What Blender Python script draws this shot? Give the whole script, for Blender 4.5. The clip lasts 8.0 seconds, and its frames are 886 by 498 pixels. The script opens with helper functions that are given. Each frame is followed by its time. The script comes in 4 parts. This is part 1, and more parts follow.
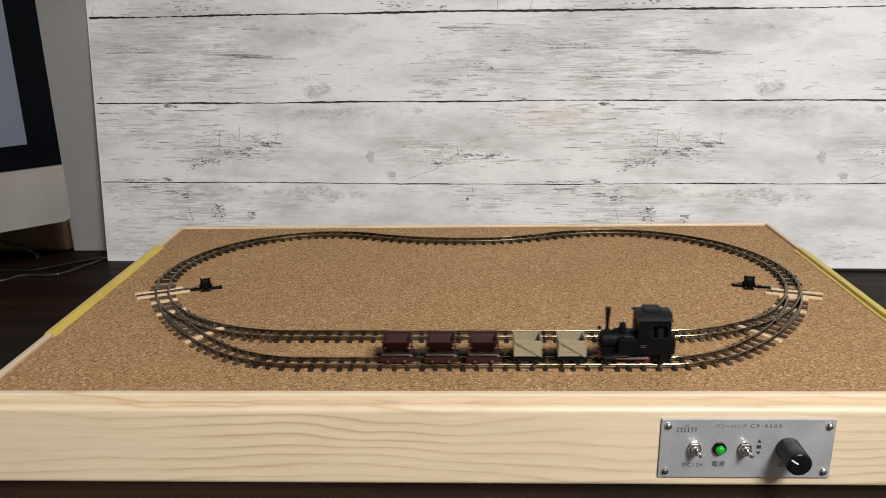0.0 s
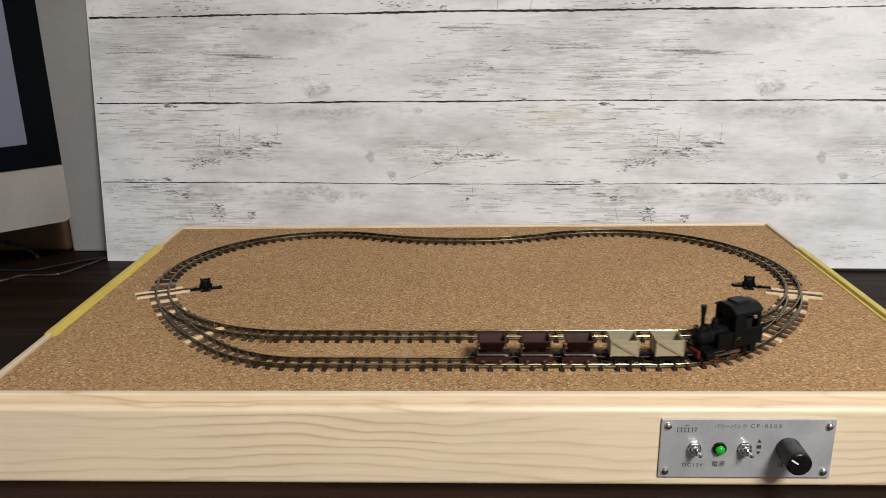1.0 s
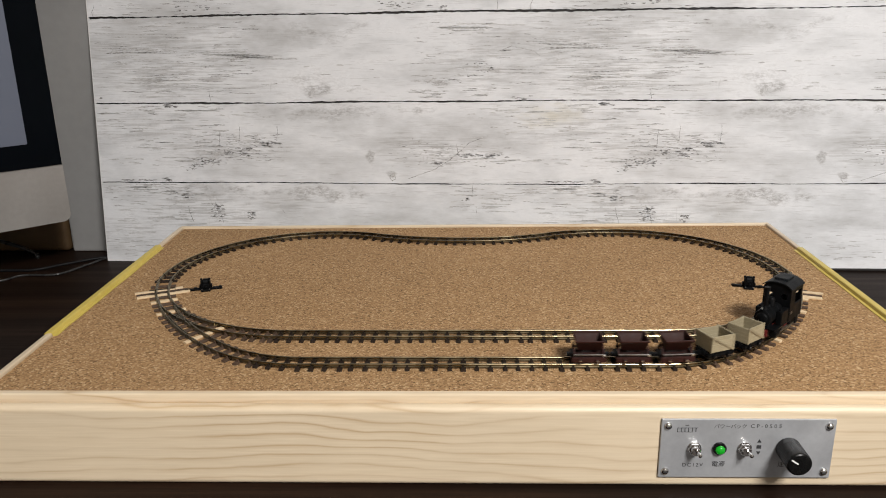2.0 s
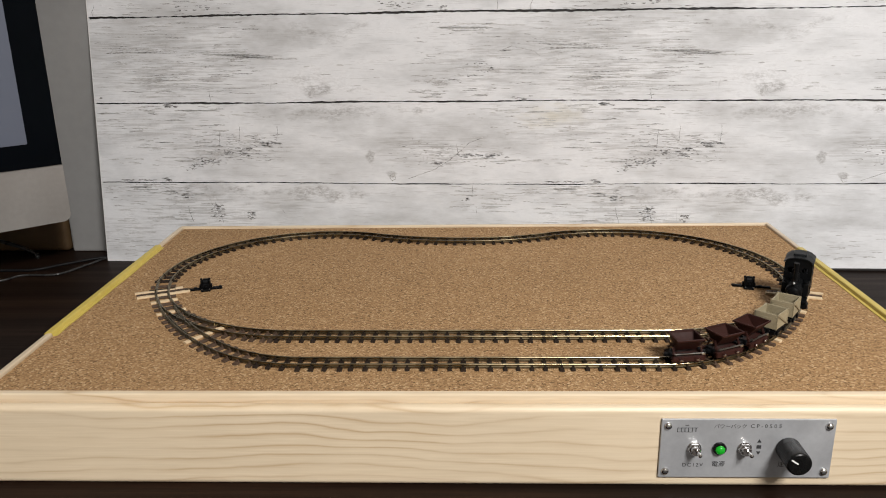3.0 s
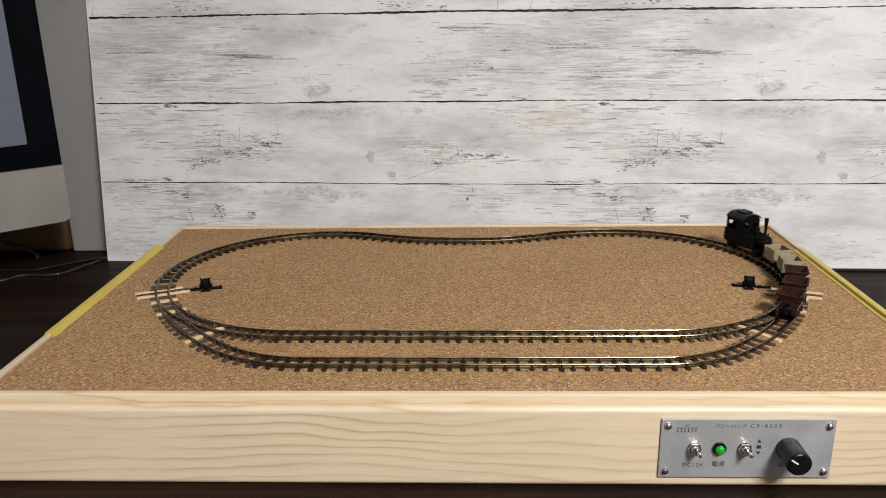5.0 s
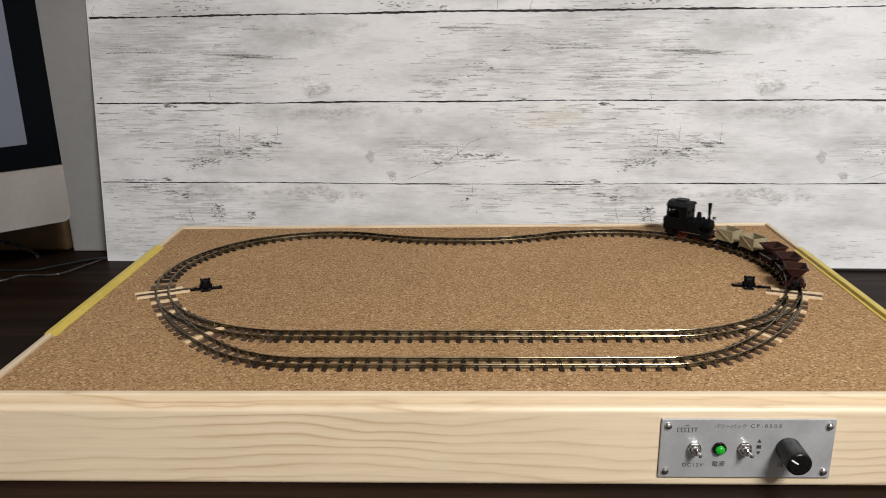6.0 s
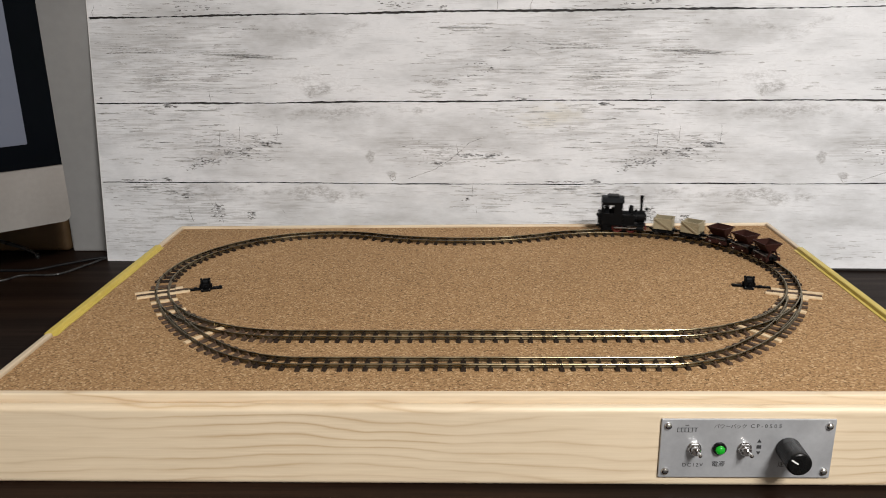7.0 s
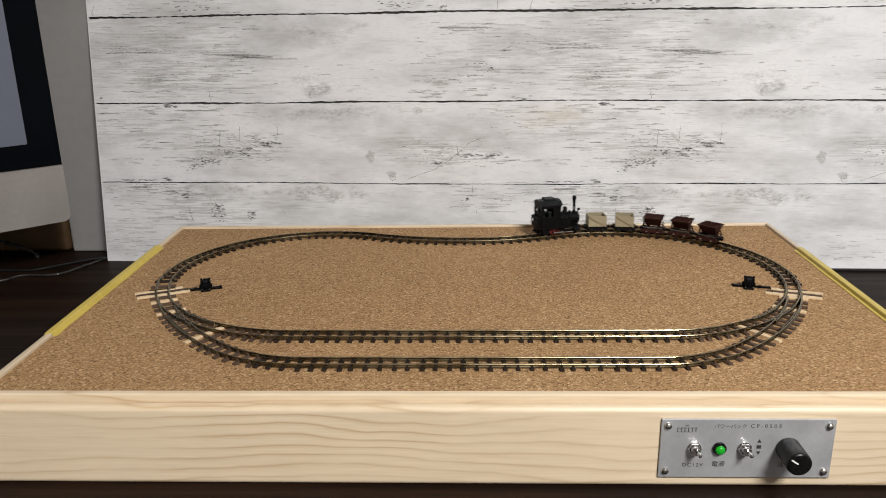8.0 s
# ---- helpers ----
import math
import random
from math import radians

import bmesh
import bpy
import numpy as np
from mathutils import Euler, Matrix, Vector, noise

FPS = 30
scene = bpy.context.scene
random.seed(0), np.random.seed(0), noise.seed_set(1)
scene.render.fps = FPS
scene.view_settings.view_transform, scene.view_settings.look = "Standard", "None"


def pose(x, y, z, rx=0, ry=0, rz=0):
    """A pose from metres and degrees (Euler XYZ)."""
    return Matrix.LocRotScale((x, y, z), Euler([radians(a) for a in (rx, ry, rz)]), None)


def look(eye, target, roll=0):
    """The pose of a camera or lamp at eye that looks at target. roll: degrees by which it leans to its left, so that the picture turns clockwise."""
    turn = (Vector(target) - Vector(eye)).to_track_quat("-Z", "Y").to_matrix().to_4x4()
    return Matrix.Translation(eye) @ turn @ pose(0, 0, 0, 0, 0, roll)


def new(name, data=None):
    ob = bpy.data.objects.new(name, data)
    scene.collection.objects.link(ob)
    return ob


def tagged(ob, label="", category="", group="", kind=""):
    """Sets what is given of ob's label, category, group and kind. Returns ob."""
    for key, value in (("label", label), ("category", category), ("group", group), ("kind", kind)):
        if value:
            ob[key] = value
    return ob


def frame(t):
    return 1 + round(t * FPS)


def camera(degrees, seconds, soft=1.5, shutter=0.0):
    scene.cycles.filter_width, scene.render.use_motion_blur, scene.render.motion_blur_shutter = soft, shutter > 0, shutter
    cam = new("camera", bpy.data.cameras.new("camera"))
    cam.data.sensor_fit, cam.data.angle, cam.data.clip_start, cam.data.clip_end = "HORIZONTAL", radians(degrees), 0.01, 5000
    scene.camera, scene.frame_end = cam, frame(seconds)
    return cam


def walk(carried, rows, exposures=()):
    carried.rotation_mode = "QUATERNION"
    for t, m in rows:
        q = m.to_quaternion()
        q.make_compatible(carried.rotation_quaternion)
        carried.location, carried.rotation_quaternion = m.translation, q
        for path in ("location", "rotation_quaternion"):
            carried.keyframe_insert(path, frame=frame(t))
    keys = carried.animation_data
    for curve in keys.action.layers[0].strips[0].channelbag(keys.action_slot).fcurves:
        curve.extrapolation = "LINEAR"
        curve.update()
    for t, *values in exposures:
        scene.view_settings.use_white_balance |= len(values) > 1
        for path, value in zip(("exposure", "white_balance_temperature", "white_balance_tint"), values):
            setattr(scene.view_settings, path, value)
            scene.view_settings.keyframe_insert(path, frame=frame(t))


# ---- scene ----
cam = camera(58.5, 8.0, 1.0, 0.8)
EYE = (0.0, 0.0, 0.2539)
YAW, TILT = radians(-2.117), radians(17.675)
AIM = (EYE[0] + math.sin(YAW) * math.cos(TILT), EYE[1] + math.cos(YAW) * math.cos(TILT), EYE[2] - math.sin(TILT))
VIEW = look(EYE, AIM, -0.946)
walk(cam, [(0.0, VIEW), (8.0, VIEW)])

# ---- light ----
world = bpy.data.worlds.new("room_air")
scene.world = world
world.use_nodes = True
world.node_tree.nodes["Background"].inputs[0].default_value = (1.0, 0.95, 0.9, 1)
world.node_tree.nodes["Background"].inputs[1].default_value = 0.02
LAMP_AT = (0.60, -0.75, 1.24)
lamp = new("ceiling_light_glow", bpy.data.lights.new("ceiling_light_glow", "AREA"))
lamp.data.shape, lamp.data.size, lamp.data.energy, lamp.data.color = "DISK", 0.50, 58.5, (1.0, 0.975, 0.945)
lamp.matrix_world = pose(*LAMP_AT)
scene.view_settings.exposure = 0.0


# ---- materials ----
def shader(name, rough=0.5, metal=0.0, spec=0.5):
    m = bpy.data.materials.new(name)
    m.use_nodes = True
    b = m.node_tree.nodes["Principled BSDF"]
    b.inputs["Roughness"].default_value, b.inputs["Metallic"].default_value = rough, metal
    b.inputs["Specular IOR Level"].default_value = spec
    return m, m.node_tree, b


def node(nt, kind, **values):
    n = nt.nodes.new("ShaderNode" + kind)
    for key, value in values.items():
        n.inputs[key.replace("_", " ")].default_value = value
    return n


def coords(nt, scale=(1, 1, 1), shift=(0, 0, 0)):
    tc, mp = nt.nodes.new("ShaderNodeTexCoord"), nt.nodes.new("ShaderNodeMapping")
    mp.inputs["Scale"].default_value, mp.inputs["Location"].default_value = scale, shift
    nt.links.new(tc.outputs["Object"], mp.inputs["Vector"])
    return mp.outputs["Vector"]


def ramp(nt, fac, stops):
    r = nt.nodes.new("ShaderNodeValToRGB")
    els = r.color_ramp.elements
    while len(els) < len(stops):
        els.new(0.5)
    for e, (p, c) in zip(els, stops):
        e.position, e.color = p, (*c, 1)
    nt.links.new(fac, r.inputs["Fac"])
    return r.outputs["Color"]


def grey(nt, fac, stops):
    return ramp(nt, fac, [(p, (v, v, v)) for p, v in stops])


def blend(nt, fac, a, b, how="MIX"):
    n = nt.nodes.new("ShaderNodeMix")
    n.data_type, n.blend_type = "RGBA", how
    for sock, v in ((n.inputs[0], fac), (n.inputs[6], a), (n.inputs[7], b)):
        if isinstance(v, (int, float)):
            sock.default_value = v
        elif isinstance(v, tuple):
            sock.default_value = (*v, 1)
        else:
            nt.links.new(v, sock)
    return n.outputs[2]


def maths(nt, op, a, b=0.0, c=0.0):
    n = nt.nodes.new("ShaderNodeMath")
    n.operation = op
    for sock, v in zip(n.inputs, (a, b, c)):
        if isinstance(v, (int, float)):
            sock.default_value = v
        else:
            nt.links.new(v, sock)
    return n.outputs[0]


def noise_tex(nt, vec, scale, detail=4.0, rough=0.55, distort=0.0):
    n = node(nt, "TexNoise", Scale=scale, Detail=detail, Roughness=rough, Distortion=distort)
    nt.links.new(vec, n.inputs["Vector"])
    return n.outputs["Fac"]


def bump(nt, b, height, strength, distance):
    n = node(nt, "Bump", Strength=strength, Distance=distance)
    nt.links.new(height, n.inputs["Height"])
    nt.links.new(n.outputs["Normal"], b.inputs["Normal"])


def worn(name, dark, light, rough=0.5, metal=0.0, scale=300.0, relief=0.15, spec=0.5, vary=0.0):
    """A painted, plastic or metal surface with fine grain, soft stains and slight relief."""
    m, nt, b = shader(name, rough, metal, spec)
    v = coords(nt)
    fine, wide = noise_tex(nt, v, scale, 5), noise_tex(nt, v, scale / 9, 3)
    mix = maths(nt, "ADD", maths(nt, "MULTIPLY", fine, 0.5), maths(nt, "MULTIPLY", wide, 0.5))
    col = ramp(nt, mix, [(0.3, dark), (0.7, light)])
    if vary:
        info = nt.nodes.new("ShaderNodeObjectInfo")
        col = blend(nt, maths(nt, "MULTIPLY", info.outputs["Random"], vary), col, tuple(min(1, c * 2.6 + 0.02) for c in light))
    nt.links.new(col, b.inputs["Base Color"])
    nt.links.new(grey(nt, wide, [(0.3, max(0, rough - 0.12)), (0.7, min(1, rough + 0.12))]), b.inputs["Roughness"])
    bump(nt, b, fine, relief, 0.0004)
    return m


def cork_mat():
    m, nt, b = shader("cork", 0.85, 0, 0.3)
    v = coords(nt)
    warp = node(nt, "TexNoise", Scale=900.0, Detail=2.0)
    nt.links.new(v, warp.inputs["Vector"])
    moved = nt.nodes.new("ShaderNodeVectorMath")
    moved.operation = "MULTIPLY_ADD"
    nt.links.new(warp.outputs["Color"], moved.inputs[0])
    moved.inputs[1].default_value = (0.0009, 0.0009, 0.0009)
    nt.links.new(v, moved.inputs[2])
    big = node(nt, "TexVoronoi", Scale=980.0, Randomness=1.0)
    nt.links.new(moved.outputs[0], big.inputs["Vector"])
    sep = nt.nodes.new("ShaderNodeSeparateColor")
    nt.links.new(big.outputs["Color"], sep.inputs[0])
    grains = ramp(nt, sep.outputs[0], [(0.0, (0.14, 0.079, 0.033)), (0.10, (0.27, 0.156, 0.069)), (0.5, (0.366, 0.217, 0.101)), (0.86, (0.445, 0.279, 0.138)), (1.0, (0.60, 0.43, 0.25))])
    wide = noise_tex(nt, v, 9, 4)
    col = blend(nt, 1.0, grains, ramp(nt, wide, [(0.3, (0.88, 0.87, 0.85)), (0.7, (1.0, 1.0, 1.0))]), "MULTIPLY")
    fleck = noise_tex(nt, v, 620, 2)
    col = blend(nt, grey(nt, fleck, [(0.645, 0.0), (0.69, 0.85)]), col, (0.10, 0.045, 0.02))
    nt.links.new(col, b.inputs["Base Color"])
    bump(nt, b, sep.outputs[1], 0.25, 0.0005)
    return m


def pine_mat(name, along=0, tone=1.0):
    """Pale planed pine: thin wavy latewood lines that wander along the board and fade in and out."""
    m, nt, b = shader(name, 0.36, 0, 0.5)
    tc, xyz = nt.nodes.new("ShaderNodeTexCoord"), nt.nodes.new("ShaderNodeSeparateXYZ")
    nt.links.new(tc.outputs["Object"], xyz.inputs[0])
    stretch = lambda k: coords(nt, tuple(k if i == along else 1.0 for i in range(3)), (0.31, 0.0, 0.013))
    wide_bend = maths(nt, "MULTIPLY", noise_tex(nt, stretch(0.35), 15, 2, 0.4), 4.8)
    small_bend = maths(nt, "MULTIPLY", noise_tex(nt, stretch(0.42), 60, 2, 0.5), 0.75)
    field = maths(nt, "ADD", maths(nt, "MULTIPLY", xyz.outputs[2], 150.0), maths(nt, "ADD", wide_bend, small_bend))
    rings = maths(nt, "FRACT", field)
    strength = grey(nt, noise_tex(nt, stretch(0.25), 38, 3), [(0.36, 0.15), (0.62, 1.0)])
    late = maths(nt, "MULTIPLY", grey(nt, rings, [(0.0, 0.42), (0.10, 0.0), (0.50, 0.0), (0.80, 0.35), (0.91, 1.0), (1.0, 0.42)]), strength)
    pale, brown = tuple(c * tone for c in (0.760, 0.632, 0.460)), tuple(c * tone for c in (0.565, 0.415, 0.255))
    col = blend(nt, late, pale, brown)
    fine = noise_tex(nt, coords(nt, tuple(0.03 if i == along else 1.0 for i in range(3))), 1100, 3)
    col = blend(nt, 1.0, col, ramp(nt, fine, [(0.3, (0.93, 0.915, 0.89)), (0.7, (1.0, 1.0, 1.0))]), "MULTIPLY")
    wide = noise_tex(nt, stretch(0.4), 24, 3)
    col = blend(nt, 1.0, col, ramp(nt, wide, [(0.3, (0.91, 0.905, 0.90)), (0.72, (1.0, 1.0, 1.0))]), "MULTIPLY")
    nt.links.new(col, b.inputs["Base Color"])
    bump(nt, b, fine, 0.12, 0.0003)
    return m


def walnut_mat():
    m, nt, b = shader("dark_walnut", 0.46, 0, 0.07)
    v = coords(nt, (0.05, 1, 1))
    a = noise_tex(nt, v, 46, 6, 0.65, 0.8)
    pores = noise_tex(nt, coords(nt, (0.02, 1, 1)), 900, 2)
    col = ramp(nt, a, [(0.3, (0.006, 0.0037, 0.0027)), (0.52, (0.0125, 0.0065, 0.0042)), (0.72, (0.025, 0.0128, 0.0078))])
    col = blend(nt, grey(nt, pores, [(0.58, 0.0), (0.7, 0.6)]), col, (0.006, 0.0035, 0.0025))
    nt.links.new(col, b.inputs["Base Color"])
    nt.links.new(grey(nt, a, [(0.3, 0.52), (0.7, 0.42)]), b.inputs["Roughness"])
    bump(nt, b, pores, 0.2, 0.0003)
    return m


PERIOD = 0.4235
# grain patches of the printed boards: centre along, centre up, half length, half height, strength
GRAIN_PATCHES = [
    (0.070, 0.220, 0.15, 0.030, 0.85), (0.090, 0.185, 0.14, 0.030, 0.95), (0.13, 0.116, 0.095, 0.020, 1.0), (0.335, 0.114, 0.070, 0.024, 1.0),
    (0.385, 0.190, 0.070, 0.030, 0.85), (0.165, 0.203, 0.040, 0.0040, 1.0), (0.105, 0.050, 0.085, 0.034, 0.95), (0.36, 0.265, 0.08, 0.018, 0.95),
    (0.04, 0.135, 0.09, 0.022, 0.75), (0.20, 0.062, 0.07, 0.014, 0.7), (0.02, 0.025, 0.07, 0.022, 0.8), (0.1, 0.28, 0.10, 0.03, 0.8),
]
# soft grey washes where the white paint is thin
WASHES = [
    (0.225, 0.170, 0.016, 0.008, 0.55), (0.235, 0.150, 0.10, 0.010, 0.40), (0.21, 0.226, 0.07, 0.014, 0.35),
    (0.22, 0.072, 0.07, 0.010, 0.45), (0.275, 0.106, 0.0045, 0.009, 0.75), (0.296, 0.090, 0.0055, 0.005, 0.75),
    (0.12, 0.075, 0.05, 0.010, 0.35), (0.25, 0.028, 0.05, 0.012, 0.22),
]


def painted_plank_mat():
    """Whitewashed boards printed on vinyl; the print repeats along the roll."""
    m, nt, b = shader("whitewashed_boards", 0.42, 0, 0.4)
    tc = nt.nodes.new("ShaderNodeTexCoord")
    xyz = nt.nodes.new("ShaderNodeSeparateXYZ")
    nt.links.new(tc.outputs["Object"], xyz.inputs[0])
    u, w = xyz.outputs[0], xyz.outputs[2]
    turn = maths(nt, "MULTIPLY", u, 6.283185 / PERIOD)
    uv = nt.nodes.new("ShaderNodeCombineXYZ")
    for k, op in ((0, "COSINE"), (1, "SINE")):
        nt.links.new(maths(nt, "MULTIPLY", maths(nt, op, turn), PERIOD / 6.283185), uv.inputs[k])
    nt.links.new(w, uv.inputs[2])

    def scaled(sx, sz, shift=0.0):
        mp = nt.nodes.new("ShaderNodeMapping")
        mp.inputs["Scale"].default_value, mp.inputs["Location"].default_value = (sx, sx, sz), (shift, shift, shift)
        nt.links.new(uv.outputs[0], mp.inputs["Vector"])
        return mp.outputs["Vector"]

    def patches(rows, fuzz, period=PERIOD):
        total = None
        edge = maths(nt, "MULTIPLY", maths(nt, "SUBTRACT", noise_tex(nt, scaled(1, 2.5), 60, 4), 0.5), fuzz)
        for cx, cz, hx, hz, k in rows:
            dx = maths(nt, "MULTIPLY", maths(nt, "WRAP", maths(nt, "SUBTRACT", u, cx), period / 2, -period / 2), 1 / hx)
            dz = maths(nt, "MULTIPLY", maths(nt, "SUBTRACT", w, cz), 1 / hz)
            d = maths(nt, "SQRT", maths(nt, "ADD", maths(nt, "MULTIPLY", dx, dx), maths(nt, "MULTIPLY", dz, dz)))
            d = maths(nt, "ADD", d, edge)
            f = maths(nt, "MULTIPLY", maths(nt, "SMOOTH_MAX", maths(nt, "SUBTRACT", 1.0, d), 0.0, 0.2), k * 1.4)
            total = f if total is None else maths(nt, "MAXIMUM", total, f)
        return maths(nt, "MINIMUM", total, 1.0)

    grain_zone, wash_zone = patches(GRAIN_PATCHES, 1.6), patches(WASHES, 2.6)
    streak = noise_tex(nt, scaled(0.040, 1), 700, 3, 0.55, 0.2)
    broad = noise_tex(nt, scaled(0.06, 1, 2.0), 420, 5, 0.7, 0.3)
    thick = noise_tex(nt, scaled(0.2, 1, 9.0), 70, 3, 0.6)
    dashes = noise_tex(nt, scaled(0.06, 1, 5.0), 900, 2, 0.5, 0.3)
    blots = noise_tex(nt, scaled(0.42, 1, 3.0), 560, 5, 0.75, 0.5)
    haze = noise_tex(nt, scaled(0.35, 1, 7.0), 30, 6, 0.65)
    white = ramp(nt, haze, [(0.3, (0.50, 0.50, 0.505)), (0.47, (0.65, 0.655, 0.67)), (0.65, (0.83, 0.835, 0.855))])
    faint = grey(nt, dashes, [(0.61, 0.0), (0.66, 0.22)])
    col = blend(nt, faint, white, (0.30, 0.285, 0.275))
    col = blend(nt, maths(nt, "MULTIPLY", grey(nt, maths(nt, "ADD", wash_zone, maths(nt, "MULTIPLY", maths(nt, "SUBTRACT", haze, 0.5), 1.6)), [(0.08, 0.0), (0.5, 0.8)]), grey(nt, blots, [(0.40, 1.0), (0.58, 0.25)])), col, (0.30, 0.29, 0.285))
    soft_lines = maths(nt, "MULTIPLY", grain_zone, grey(nt, broad, [(0.50, 0.0), (0.60, 0.45)]))
    col = blend(nt, soft_lines, col, (0.36, 0.345, 0.335))
    stain = patches([(0.452, 0.146, 0.040, 0.014, 0.5)], 2.4, 20.0)
    col = blend(nt, maths(nt, "MULTIPLY", stain, 0.5), col, (0.52, 0.46, 0.29))
    lines = maths(nt, "MULTIPLY", maths(nt, "MULTIPLY", grain_zone, grey(nt, streak, [(0.545, 0.0), (0.575, 1.0)])), grey(nt, thick, [(0.35, 0.25), (0.6, 1.0)]))
    col = blend(nt, maths(nt, "MULTIPLY", lines, 0.45), col, (0.26, 0.245, 0.235))
    cracks = noise_tex(nt, scaled(1.0, 0.10, 6.0), 420, 5, 0.7, 1.6)
    col = blend(nt, maths(nt, "MULTIPLY", maths(nt, "MULTIPLY", grain_zone, grey(nt, cracks, [(0.61, 0.0), (0.64, 0.38)])), grey(nt, thick, [(0.45, 0.0), (0.6, 1.0)])), col, (0.20, 0.19, 0.18))
    nt.links.new(col, b.inputs["Base Color"])
    bump(nt, b, streak, 0.08, 0.0003)
    return m


def ink_mat(name, dark, light):
    """Printed grain ink; every stroke differs a little in strength."""
    m, nt, b = shader(name, 0.42, 0, 0.4)
    geo = nt.nodes.new("ShaderNodeNewGeometry")
    fleck = noise_tex(nt, coords(nt, (0.4, 1, 1)), 900, 3)
    col = ramp(nt, geo.outputs["Random Per Island"], [(0.0, dark), (1.0, light)])
    col = blend(nt, grey(nt, fleck, [(0.40, 0.0), (0.62, 0.8)]), col, (0.64, 0.64, 0.65))
    nt.links.new(col, b.inputs["Base Color"])
    return m


def glow_mat(name, colour, strength):
    m, nt, b = shader(name, 0.25)
    b.inputs["Base Color"].default_value = (*colour, 1)
    b.inputs["Emission Color"].default_value = (*colour, 1)
    b.inputs["Emission Strength"].default_value = strength
    return m


# the side pine is the same wood, toned down to paint in its weaker light
CORK, PINE, PINE_SIDE_SHADED, WALNUT, PLANK = cork_mat(), pine_mat("pine"), pine_mat("pine_side_shaded", 1, 0.86), walnut_mat(), painted_plank_mat()
GRAIN_INKS = [ink_mat("pale_grain_ink", (0.33, 0.322, 0.315), (0.52, 0.512, 0.505)), ink_mat("grey_grain_ink", (0.16, 0.152, 0.146), (0.40, 0.39, 0.38)), ink_mat("dark_grain_ink", (0.035, 0.033, 0.031), (0.15, 0.142, 0.137))]
TAPE = worn("yellow_tape", (0.50, 0.385, 0.07), (0.61, 0.485, 0.12), 0.45, scale=160)
TIE = worn("dark_brown_ties", (0.010, 0.0065, 0.0045), (0.026, 0.0165, 0.011), 0.65, scale=700, vary=0.10, spec=0.2)
POINT_TIE = worn("weathered_ties", (0.036, 0.021, 0.012), (0.085, 0.050, 0.030), 0.7, scale=700, vary=0.14)
PALE = worn("bare_strip_wood", (0.60, 0.44, 0.26), (0.74, 0.59, 0.39), 0.6, scale=500)
RAIL = worn("tarnished_nickel_rail", (0.145, 0.116, 0.068), (0.26, 0.214, 0.132), 0.27, 1.0, scale=500, relief=0.1)
BLACK = worn("black_lacquer", (0.002, 0.0022, 0.0025), (0.005, 0.0054, 0.006), 0.5, scale=900, relief=0.1, spec=0.09)
GREYBLACK = worn("grey_black_roof", (0.007, 0.0078, 0.009), (0.014, 0.0155, 0.017), 0.5, scale=900, spec=0.14)
MAROON = worn("maroon_paint", (0.022, 0.0075, 0.0055), (0.040, 0.0135, 0.0105), 0.6, scale=900, spec=0.14)
TAN = worn("tan_painted_boards", (0.265, 0.225, 0.14), (0.355, 0.305, 0.20), 0.6, scale=800)
TAN_STRAP = worn("darker_tan_straps", (0.21, 0.172, 0.105), (0.30, 0.25, 0.158), 0.6, scale=800)
RED = worn("red_paint", (0.09, 0.007, 0.006), (0.15, 0.012, 0.010), 0.55, scale=900)
STEEL = worn("bright_steel", (0.48, 0.47, 0.45), (0.66, 0.65, 0.62), 0.25, 1.0, scale=900, relief=0.05)
DARK_STEEL = worn("blackened_steel", (0.05, 0.045, 0.04), (0.10, 0.09, 0.08), 0.4, 0.9, scale=900, relief=0.05)
ROD = worn("dull_rod_steel", (0.20, 0.19, 0.18), (0.32, 0.31, 0.29), 0.35, 1.0, scale=900, relief=0.05)
CHROME = worn("chrome", (0.62, 0.61, 0.60), (0.74, 0.73, 0.72), 0.12, 1.0, scale=900, relief=0.03)
ALU = worn("brushed_aluminium", (0.50, 0.51, 0.53), (0.60, 0.61, 0.63), 0.38, 0.55, scale=420, relief=0.06)
INK = worn("dark_grey_ink", (0.025, 0.025, 0.027), (0.045, 0.045, 0.047), 0.6, scale=900)
WHITE_INK = worn("white_ink", (0.72, 0.72, 0.70), (0.80, 0.80, 0.78), 0.5, scale=900)
KNOB = worn("black_knob_plastic", (0.003, 0.003, 0.003), (0.006, 0.006, 0.006), 0.25, scale=900, relief=0.05, spec=0.3)
LED = glow_mat("green_led_lens", (0.006, 0.22, 0.012), 0.6)
LINE = worn("black_joint", (0.012, 0.010, 0.010), (0.03, 0.027, 0.026), 0.7, scale=300)
PAPER = worn("white_card_edge", (0.66, 0.65, 0.64), (0.76, 0.75, 0.74), 0.6, scale=120)
# off-white board darkened to grey; the dim light on it is in the colour
WHITE_BOARD_SHADED = worn("off_white_board_shaded", (0.235, 0.232, 0.229), (0.28, 0.277, 0.273), 0.6, scale=90)
SILVER = worn("satin_silver_casing", (0.26, 0.245, 0.23), (0.31, 0.293, 0.277), 0.42, 0.2, scale=200, relief=0.05)
GLASS = worn("black_glass_border", (0.002, 0.003, 0.004), (0.003, 0.004, 0.006), 0.08, scale=60, relief=0.0, spec=0.03)
SCREEN = glow_mat("blue_grey_screen", (0.085, 0.095, 0.125), 0.3)
BROWN_BOX = worn("brown_wood_box", (0.075, 0.043, 0.018), (0.13, 0.078, 0.036), 0.5, scale=60)
CABLE = worn("black_cable_rubber", (0.008, 0.008, 0.009), (0.014, 0.014, 0.015), 0.4, scale=600, spec=0.1)
